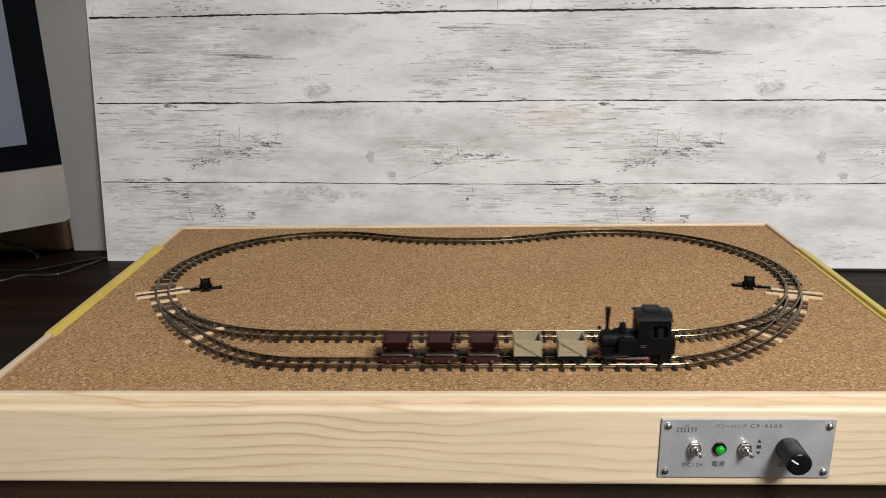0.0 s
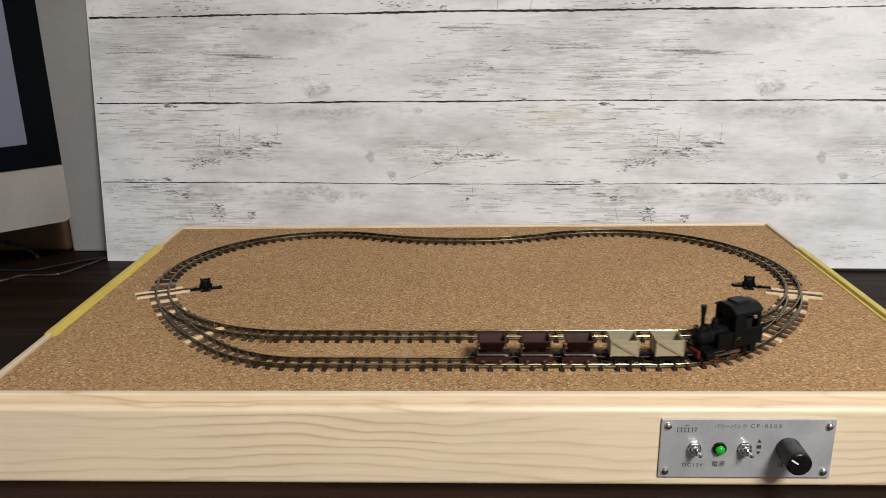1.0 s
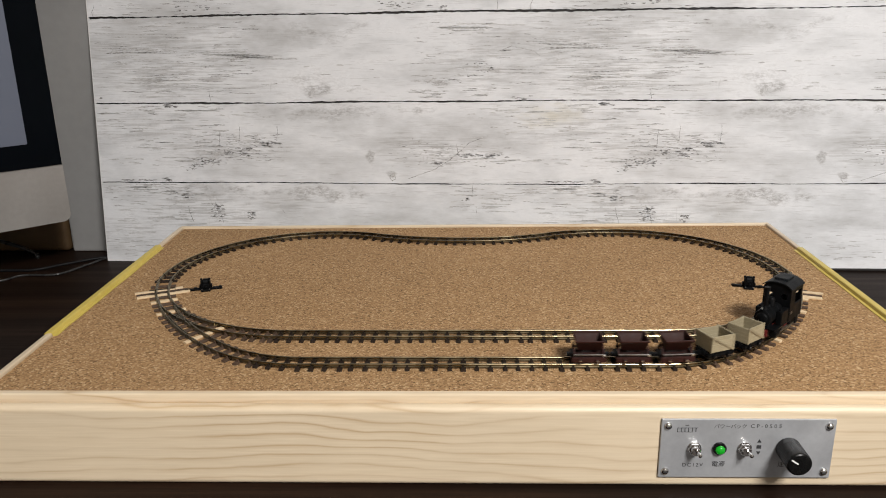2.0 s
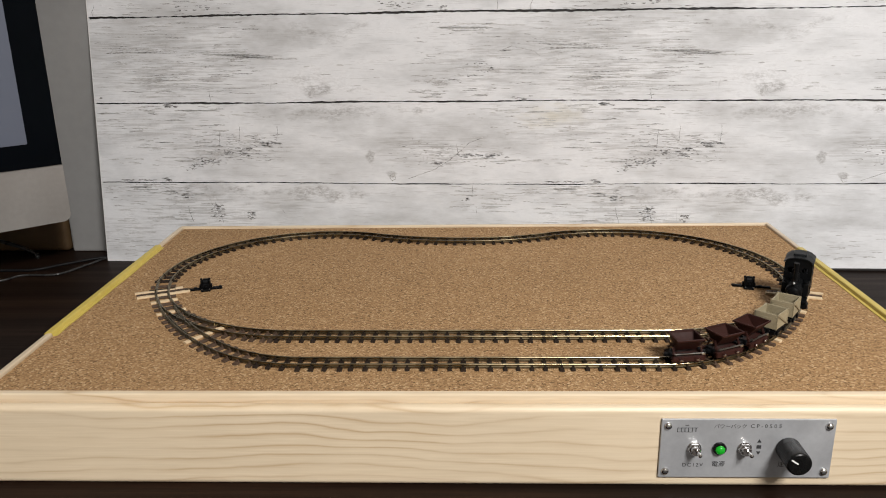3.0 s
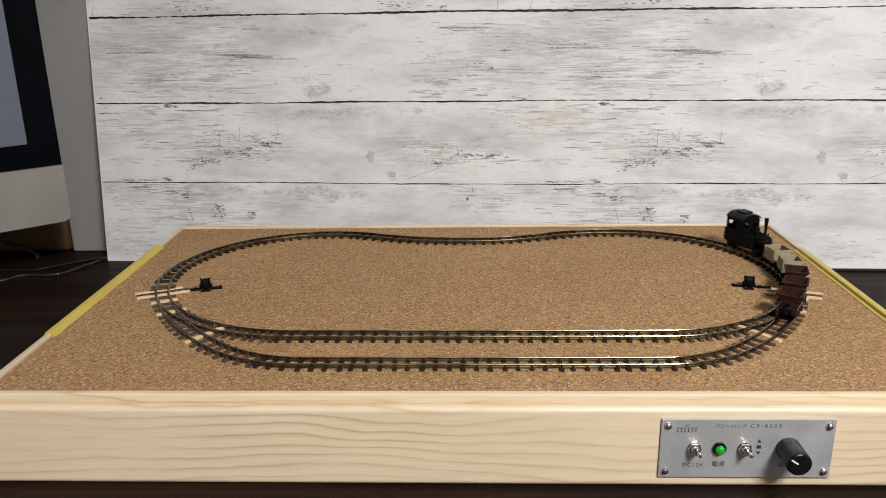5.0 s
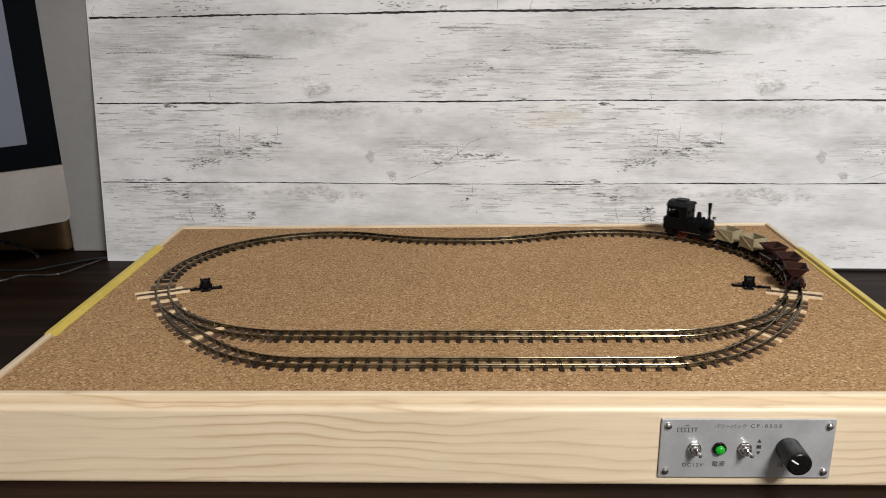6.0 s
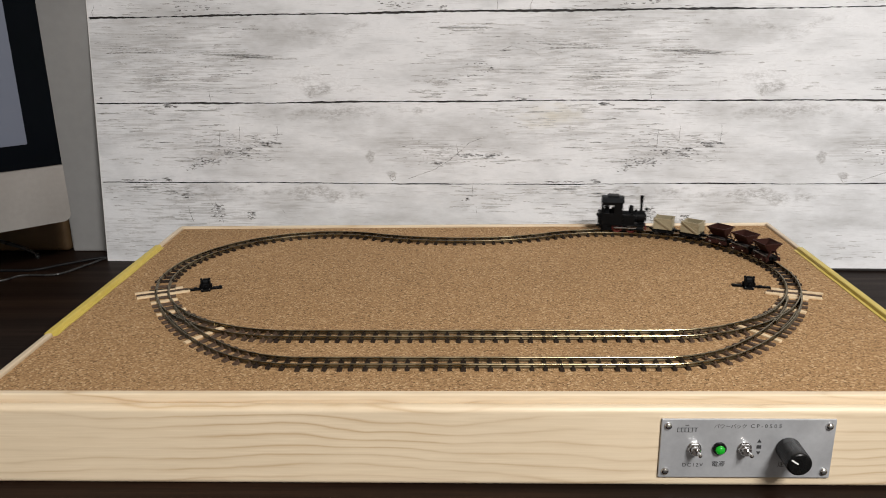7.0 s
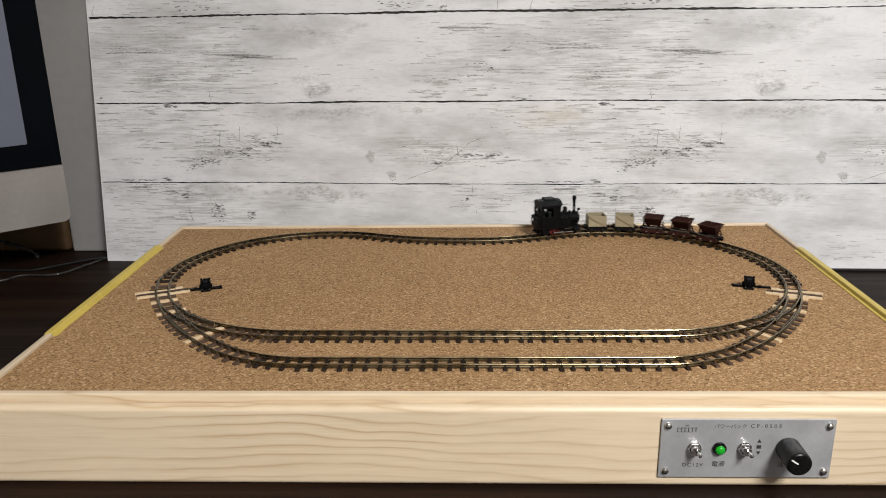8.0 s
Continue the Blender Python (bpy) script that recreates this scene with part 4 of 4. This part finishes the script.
def pierced(bm, x0, x1, y0, y1, z0, z1, cy, cz, r):
    """A plate in y and z with one round hole through it."""
    angles = sorted([6.28318 * i / 20 + 0.01 for i in range(20)] + [math.atan2(z - cz, y - cy) % 6.28318 for y in (y0, y1) for z in (z0, z1)])
    loops = []
    for x in (x0, x1):
        ring, rect = [], []
        for a in angles:
            c, q = math.cos(a), math.sin(a)
            k = min(((y1 if c > 0 else y0) - cy) / c if abs(c) > 1e-6 else 9, ((z1 if q > 0 else z0) - cz) / q if abs(q) > 1e-6 else 9)
            ring.append(bm.verts.new((x, cy + r * c, cz + r * q)))
            rect.append(bm.verts.new((x, cy + k * c, cz + k * q)))
        loops.append((ring, rect))
    (ra, oa), (rb, ob) = loops
    m = len(angles)
    for i in range(m):
        j = (i + 1) % m
        bm.faces.new((ra[i], ra[j], oa[j], oa[i]))
        bm.faces.new((rb[i], rb[j], ob[j], ob[i]))
        bm.faces.new((ra[i], ra[j], rb[j], rb[i]))


def make_loco():
    t = thing("locomotive", (0, 0, ZC + RAIL_TOP), "black narrow-gauge model steam tank locomotive running cab first", "locomotive")
    bm = boxed(-0.0175, 0.0195, -0.0034, 0.0034, 0.0020, 0.0068, 0.0003)
    part("frame", bm, BLACK, t)
    part("footplate", boxed(-0.0190, 0.0215, -0.0083, 0.0083, 0.0068, 0.0077, 0.0003), BLACK, t)
    # boiler and smokebox
    part("boiler", turned(bmesh.new(), [(0.0048, -0.0118), (0.0048, 0.0024)], Matrix.Translation((0, 0, 0.0134)) @ ALONG_X, 32), BLACK, t, smooth=False)
    sm = part("smokebox", turned(bmesh.new(), [(0.0040, -0.0190), (0.0050, -0.0186), (0.0052, -0.0181), (0.0052, -0.0118), (0.0049, -0.0117)], Matrix.Translation((0, 0, 0.0134)) @ ALONG_X, 32), BLACK, t)
    part("smokebox_door", turned(bmesh.new(), [(0.0012, -0.0202), (0.0028, -0.0198), (0.0037, -0.0191), (0.0037, -0.0189)], Matrix.Translation((0, 0, 0.0134)) @ ALONG_X, 24), BLACK, sm, smooth=True)
    part("saddle", boxed(-0.0182, -0.0126, -0.0036, 0.0036, 0.0077, 0.0100, 0.0003), BLACK, t)
    for x in (-0.0110, -0.0040):
        part("boiler_band", turned(bmesh.new(), [(0.00495, -0.0003), (0.00495, 0.0003)], Matrix.Translation((x, 0, 0.0134)) @ ALONG_X, 32), GREYBLACK, t)
    part("chimney", turned(bmesh.new(), [(0.0024, 0.0172), (0.0016, 0.0190), (0.0010, 0.0205), (0.0013, 0.0270), (0.00165, 0.0316), (0.00175, 0.0319), (0.00175, 0.0327), (0.0012, 0.0327)], Matrix.Translation((-0.0153, 0, 0)), 22), BLACK, t)
    part("steam_dome", turned(bmesh.new(), [(0.0026, 0.0172), (0.0022, 0.0186), (0.0020, 0.0222), (0.0016, 0.0234), (0.0006, 0.0239)], Matrix.Translation((-0.0066, 0, 0)), 22), BLACK, t, smooth=True)
    part("sand_dome", turned(bmesh.new(), [(0.0016, 0.0174), (0.0014, 0.0190), (0.0011, 0.0198), (0.0004, 0.0201)], Matrix.Translation((-0.0108, 0, 0)), 20), BLACK, t, smooth=True)
    hl = part("headlamp", turned(bmesh.new(), [(0.0008, -0.0200), (0.0009, -0.0207), (0.0011, -0.0207), (0.0011, -0.0188), (0.0008, -0.0186)], Matrix.Translation((0, 0, 0.0204)) @ ALONG_X, 16), BLACK, t)
    part("lens", turned(bmesh.new(), [(0.0003, -0.0205), (0.0007, -0.0204), (0.0008, -0.0200)], Matrix.Translation((0, 0, 0.0204)) @ ALONG_X, 16), WHITE_INK, hl, "white lamp lens", smooth=True)
    part("lamp_bracket", boxed(-0.0190, -0.0184, -0.0004, 0.0004, 0.0176, 0.0194), BLACK, hl)
    # side tanks
    for s in (-1, 1):
        part("side_tank", boxed(-0.0098, 0.0007, s * 0.0046, s * 0.0083, 0.0077, 0.0166, 0.0006), BLACK, t)
        part("filler_cap", turned(bmesh.new(), [(0.0010, 0.0165), (0.0010, 0.0174), (0.0006, 0.0177)], Matrix.Translation((-0.0075, s * 0.0064, 0)), 14), BLACK, t)
    # cab: walls with window openings
    cx0, cx1, hw, zf, zw0, zw1, ze = 0.0008, 0.0190, 0.0086, 0.0077, 0.0176, 0.0252, 0.0276
    th = 0.0007
    for s in (-1, 1):
        bm = bmesh.new()
        y0, y1 = (hw - th, hw) if s > 0 else (-hw, -hw + th)
        box(bm, cx0, cx1, y0, y1, zf, zw0)
        box(bm, cx0, cx1, y0, y1, zw1, ze)
        box(bm, cx0, 0.0078, y0, y1, zw0, zw1)
        box(bm, cx1 - 0.0020, cx1, y0, y1, zw0, zw1)
        side = part("cab_side", bm, BLACK, t)
        yy = s * (hw + 0.0001)
        part("window_frame", sweep(bmesh.new(), [(0.0076, yy, zw0 - 0.0002), (cx1 - 0.0018, yy, zw0 - 0.0002)], [(-0.0003, 0), (0.0003, 0), (0.0003, 0.0004), (-0.0003, 0.0004)]), GREYBLACK, side)
        for k in range(2 if s < 0 else 0):
            part("builder_plate", boxed(0.0025, 0.0052, s * hw - 0.0002, s * hw + 0.0002, 0.0118 + k * 0.0010, 0.0123 + k * 0.0010), ROD, side, "tiny grey lettering bars")
    n, edge = 16, 0.0093
    arch = lambda y: ze + 0.0034 * (1 - abs(y / edge) ** 2.8)
    across = Matrix.Rotation(radians(90), 4, "Z")
    for x, name in ((cx0, "cab_front"), (cx1 - th, "cab_rear")):
        bm = bmesh.new()
        w = hw - th
        box(bm, x, x + th, -w, w, zf, 0.0195)
        for s in (-1, 1):
            pierced(bm, x, x + th, min(0, s * w), max(0, s * w), 0.0195, 0.0262, s * 0.0044, 0.0226, 0.0021)
        ys = [-w + 2 * w * i / 12 for i in range(13)]
        prism(bm, [(-w, 0.0262), (w, 0.0262)] + [(y, arch(y) - 0.0001) for y in reversed(ys)], -x - th, -x, across)
        part(name, bm, BLACK, t)
    part("backhead", boxed(0.0018, 0.0050, -0.0054, 0.0054, 0.0078, 0.0195, 0.0006), GREYBLACK, t)
    # plain blocks added in the cab to darken the view through its windows
    part("cab_light_blocks", box(boxed(0.0050, 0.0105, -0.0040, 0.0040, 0.0078, 0.0215, 0.0012), 0.0120, 0.0165, -0.0052, 0.0010, 0.0078, 0.0225, 0.0010), GREYBLACK, t)
    part("bunker", boxed(cx1, 0.0222, -0.0080, 0.0080, 0.0077, 0.0172, 0.0008), BLACK, t)
    tl = part("tail_lamp", turned(bmesh.new(), [(0.0014, 0.0222), (0.0014, 0.0232), (0.0011, 0.0235)], Matrix.Translation((0, 0, 0.0146)) @ ALONG_X, 18), BLACK, t)
    part("lens", turned(bmesh.new(), [(0.0011, 0.0235), (0.0009, 0.0238), (0.0003, 0.0239)], Matrix.Translation((0, 0, 0.0146)) @ ALONG_X, 18), WHITE_INK, tl, "white lamp lens", smooth=True)
    # arched roof with raised hatch
    top = [(-edge + 2 * edge * i / n) for i in range(n + 1)]
    bm = bmesh.new()
    rows = []
    for x in (cx0 - 0.0010, cx1 + 0.0004):
        rows.append([bm.verts.new((x, y, arch(y) + d)) for y in top for d in (0.0, 0.0007)])
    for i in range(n):
        a, b = rows
        bm.faces.new((a[2 * i], a[2 * i + 2], b[2 * i + 2], b[2 * i]))
        bm.faces.new((a[2 * i + 1], a[2 * i + 3], b[2 * i + 3], b[2 * i + 1]))
        for q in rows:
            bm.faces.new((q[2 * i], q[2 * i + 1], q[2 * i + 3], q[2 * i + 2]))
    for i in (0, n):
        bm.faces.new((rows[0][2 * i], rows[0][2 * i + 1], rows[1][2 * i + 1], rows[1][2 * i]))
    roof = part("roof", bm, GREYBLACK, t, "grey-black arched cab roof")
    part("roof_hatch", boxed(0.0042, 0.0142, -0.0042, 0.0042, ze + 0.0034, ze + 0.0054, 0.0005), GREYBLACK, roof)
    # beams, cylinders, couplers
    for x in (-0.0194, 0.0208):
        part("buffer_beam", boxed(x - 0.0006, x + 0.0006, -0.0044, 0.0044, 0.0024, 0.0067, 0.0003), RED if x < 0 else BLACK, t, "red buffer beam" if x < 0 else "")
        part("coupler", boxed(x - 0.0042 if x < 0 else x, x if x < 0 else x + 0.0030, -0.0010, 0.0010, 0.0040, 0.0052, 0.0003), BLACK, t)
    for s in (-1, 1):
        cyl = part("cylinder", turned(bmesh.new(), [(0.0016, -0.0030), (0.0023, -0.0028), (0.0023, 0.0028), (0.0016, 0.0030)], Matrix.Translation((-0.0148, s * 0.0070, 0.0046)) @ ALONG_X, 20), BLACK, t)
        part("valve_chest", boxed(-0.0174, -0.0122, s * 0.0056, s * 0.0085, 0.0064, 0.0069), BLACK, cyl)
        part("slide_bar", boxed(-0.0120, -0.0040, s * 0.0070 - 0.0004, s * 0.0070 + 0.0004, 0.0056, 0.0061), ROD, t, "bright steel slide bar")
        part("guide_bracket", boxed(-0.0114, -0.0030, s * 0.0052, s * 0.0066, 0.0026, 0.0069, 0.0004), BLACK, t)
        part("ash_pan", boxed(-0.0025, 0.0005, s * 0.0040, s * 0.0058, 0.0012, 0.0069, 0.0004), BLACK, t)
        part("rear_frame", boxed(0.0100, 0.0195, s * 0.0040, s * 0.0062, 0.0016, 0.0069, 0.0004), BLACK, t)
        part("cab_step", boxed(0.0135, 0.0175, s * 0.0072, s * 0.0083, 0.0022, 0.0070, 0.0003), BLACK, t)
    axles = [wheelset(t, x, 0.0042, RED) for x in (-0.0070, 0.0050)]
    rods = []
    for s in (-1, 1):
        rods.append(part("coupling_rod", boxed(-0.0078, 0.0058, s * 0.0060 - 0.0003, s * 0.0060 + 0.0003, -0.0005, 0.0005, 0.0002), ROD, t, "bright steel coupling rod"))
        rods.append(part("connecting_rod", boxed(-0.0130, 0.0058, s * 0.0070 - 0.0003, s * 0.0070 + 0.0003, -0.0004, 0.0004, 0.0002), ROD, t, "bright steel connecting rod"))
    return t, axles, rods


def wagon_frame(t, material, low=0.0022, reach=0.0090):
    bm = bmesh.new()
    for s in (-1, 1):
        box(bm, -reach, reach, s * 0.0057 - 0.0006, s * 0.0057 + 0.0006, low, 0.0044, 0.0003)
    for x in (-0.0086, 0.0086):
        box(bm, x - 0.0006, x + 0.0006, -0.0050, 0.0050, 0.0022, 0.0042, 0.0003)
    part("frame", bm, material, t)
    for x in (-0.0048, 0.0048):
        for s in (-1, 1):
            ab = part("axle_box", boxed(x - 0.0013, x + 0.0013, s * 0.0062, s * 0.0074, 0.0014, 0.0040, 0.0003), material, t)
            part("bearing", turned(bmesh.new(), [(0.0007, 0.0), (0.0005, 0.0003)], Matrix.Translation((x, s * 0.0074, 0.0027)) @ (ALONG_Y if s > 0 else ALONG_Y.inverted()), 10), STEEL if material is MAROON else DARK_STEEL, ab, "bright bearing end" if material is MAROON else "")
    for s in (-1, 1):
        bm = boxed(s * 0.0092 - 0.0008, s * 0.0092 + 0.0012 * (1 if s > 0 else 1), -0.0034, 0.0034, 0.0026, 0.0058, 0.0005)
        box(bm, min(s * 0.0095, s * 0.0123), max(s * 0.0095, s * 0.0123), -0.0014, 0.0014, 0.0030, 0.0050, 0.0003)
        part("coupler", bm, BLACK, t)


def make_tipper(label):
    t = thing("tipper_wagon", (0, 0, ZC + RAIL_TOP), label, "wagon", "wagons of the train")
    wagon_frame(t, MAROON, 0.0013, 0.0098)
    part("deck", boxed(-0.0086, 0.0086, -0.0050, 0.0050, 0.0034, 0.0044, 0.0002, seg=1), MAROON, t)
    part("latch_plate", boxed(0.0078, 0.0092, -0.0066, -0.0060, 0.0050, 0.0063, 0.0001, seg=1), STEEL, t, "bright steel latch plate")
    # V hopper, open on top
    L, top, mid, bot, zt, zm, zb, th = 0.0078, 0.0073, 0.0070, 0.0014, 0.0149, 0.0140, 0.0068, 0.0006
    outer = [(-top, zt), (-mid, zm), (-bot, zb), (bot, zb), (mid, zm), (top, zt)]
    inner = [(-top + th, zt), (-mid + th, zm), (-bot + th, zb + th), (bot - th, zb + th), (mid - th, zm), (top - th, zt)]
    Lb = L * 0.80
    bm = bmesh.new()

    def ring(sec, f0, f1):
        out = []
        for y, z in sec:
            f = (z - zb) / (zt - zb)
            out.append(bm.verts.new((f0 + (f1 - f0) * f, y, z)))
        return out
    a, b = ring(outer, -Lb, -L), ring(outer, Lb, L)
    c, d = ring(inner, -Lb + th, -L + th), ring(inner, Lb - th, L - th)
    for p, q in ((a, b), (c, d)):
        for i in range(5):
            bm.faces.new((p[i], p[i + 1], q[i + 1], q[i]))
        bm.faces.new(p)
        bm.faces.new(q)
    for i, j in ((0, 0), (5, 5)):
        bm.faces.new((a[i], c[i], d[i], b[i]))
    bm.faces.new((a[0], a[5], c[5], c[0]))
    bm.faces.new((b[0], b[5], d[5], d[0]))
    hop = part("hopper", bm, MAROON, t, "maroon V-shaped tipping hopper")
    bm = bmesh.new()
    for s in (-1, 1):
        box(bm, -L - 0.0005, L + 0.0005, s * top - 0.0005, s * top + 0.0005, zt - 0.0008, zt + 0.0003, 0.0002, seg=1)
        box(bm, s * L - 0.0005, s * L + 0.0005, -top + 0.0005, top - 0.0005, zt - 0.0008, zt + 0.0003, 0.0002, seg=1)
    part("rim", bm, MAROON, hop)
    for s in (-1, 1):
        bm = bmesh.new()
        for y in (-1, 1):
            m = Matrix.Translation((s * 0.0083, y * 0.0031, 0.0072)) @ Matrix.Rotation(radians(y * 24), 4, "X")
            box(bm, -0.0004, 0.0004, -0.0005, 0.0005, -0.0032, 0.0036, m=m)
        box(bm, s * 0.0083 - 0.0004, s * 0.0083 + 0.0004, -0.0046, 0.0046, 0.0040, 0.0047)
        box(bm, s * 0.0083 - 0.0004, s * 0.0083 + 0.0004, -0.0024, 0.0024, 0.0098, 0.0105)
        part("end_stand", bm, MAROON, t)
        part("side_bar", turned(bmesh.new(), [(0.00045, -0.0084), (0.00045, 0.0084)], Matrix.Translation((0, s * 0.0060, 0.0062)) @ ALONG_X, 8), ROD, t, "dull steel side bar")
    return t, [wheelset(t, x, 0.0027, DARK_STEEL) for x in (-0.0048, 0.0048)]


def make_box_wagon(label):
    t = thing("box_wagon", (0, 0, ZC + RAIL_TOP), label, "wagon", "wagons of the train")
    wagon_frame(t, BLACK)
    part("floor", boxed(-0.0080, 0.0080, -0.0066, 0.0066, 0.0046, 0.0056), BLACK, t)
    z0, z1, hx, hy, th = 0.0056, 0.0151, 0.0079, 0.0069, 0.0007
    for s in (-1, 1):
        y0, y1 = (hy - th, hy) if s > 0 else (-hy, -hy + th)
        side = part("side", boxed(-hx, hx, y0 + 0.0001, y1 - 0.0001, z0, z1), TAN, t)
        for k in range(4):
            h = (z1 - z0) / 4
            part("board", boxed(-hx, hx, y0 - 0.00005, y1 + 0.00005, z0 + k * h + 0.0001, z0 + (k + 1) * h - 0.0001, 0.00008, seg=1), TAN, side)
        m = Matrix.Translation((0, s * (hy + 0.00015), (z0 + z1) / 2)) @ Matrix.Rotation(-s * math.atan2(z1 - z0, 2 * hx), 4, "Y")
        part("brace", boxed(-0.0088, 0.0088, -0.0006, 0.0006, -0.00055, 0.00055, m=m), TAN_STRAP, side, "darker diagonal brace")
        for x in (-hx + 0.0005, hx - 0.0005):
            part("corner_strap", boxed(x - 0.0005, x + 0.0005, s * hy - 0.0003, s * hy + 0.0003, z0, z1 + 0.0002), TAN, side)
        x0, x1 = (hx - th, hx) if s > 0 else (-hx, -hx + th)
        end = part("end", boxed(x0 + 0.0001, x1 - 0.0001, -hy + th, hy - th, z0, z1), TAN, t)
        for k in range(4):
            h = (z1 - z0) / 4
            part("board", boxed(x0 - 0.00005, x1 + 0.00005, -hy + th, hy - th, z0 + k * h + 0.0001, z0 + (k + 1) * h - 0.0001, 0.00008, seg=1), TAN, end)
    return t, [wheelset(t, x, 0.0027, DARK_STEEL) for x in (-0.0048, 0.0048)]


loco, loco_axles, loco_rods = make_loco()
TRAIN = []
for k in range(2):
    TRAIN.append(make_box_wagon("tan plank-sided open wagon on a black frame"))
for k in range(3):
    TRAIN.append(make_tipper("dark maroon V-hopper tipper wagon on a maroon frame"))

# ---- running ----
# seconds and metres run by the locomotive's middle
RUN = [(0.0, 0.0928), (0.5, 0.1200), (1.0, 0.1474), (1.5, 0.1748), (3.0, 0.2586), (3.5, 0.2856), (4.0, 0.3142), (4.5, 0.3434), (6.0, 0.4290), (7.0, 0.4879), (8.0, 0.5472)]
BEHIND = [0.0355, 0.0606, 0.0858, 0.1104, 0.1357]


def run_at(t):
    for (t0, s0), (t1, s1) in zip(RUN, RUN[1:]):
        if t <= t1:
            return s0 + (s1 - s0) * (t - t0) / (t1 - t0)
    return RUN[-1][1]


def riding(s, reach, middle=0.0):
    """The pose of a vehicle s metres on whose wheelbase has its middle at x = middle."""
    ax, ay, _ = on_loop(s + middle - reach)
    bx, by, _ = on_loop(s + middle + reach)
    h = math.atan2(by - ay, bx - ax)
    return pose((ax + bx) / 2 - middle * math.cos(h), (ay + by) / 2 - middle * math.sin(h), ZC + RAIL_TOP, 0, 0, math.degrees(h))


def motions():
    steps = [k / 15 for k in range(121)]
    walk(loco, [(t, riding(run_at(t), 0.0068, -0.0035)) for t in steps])
    for axle in loco_axles:
        x = axle.location.x
        walk(axle, [(t, pose(x, 0, 0.0042, 0, math.degrees((run_at(t) - run_at(0)) / 0.0042), 0)) for t in steps])
    for rod in loco_rods:
        rows = []
        for t in steps:
            a = (run_at(t) - run_at(0)) / 0.0042
            rows.append((t, pose(0.0018 * math.cos(a), 0, 0.0042 - 0.0018 * math.sin(a))))
        walk(rod, rows)
    for (wagon, axles), back in zip(TRAIN, BEHIND):
        walk(wagon, [(t, riding(run_at(t) - back, 0.0048)) for t in steps])
        for axle in axles:
            x = axle.location.x
            walk(axle, [(t, pose(x, 0, 0.0027, 0, math.degrees((run_at(t) - run_at(0)) / 0.0027), 0)) for t in steps])


motions()
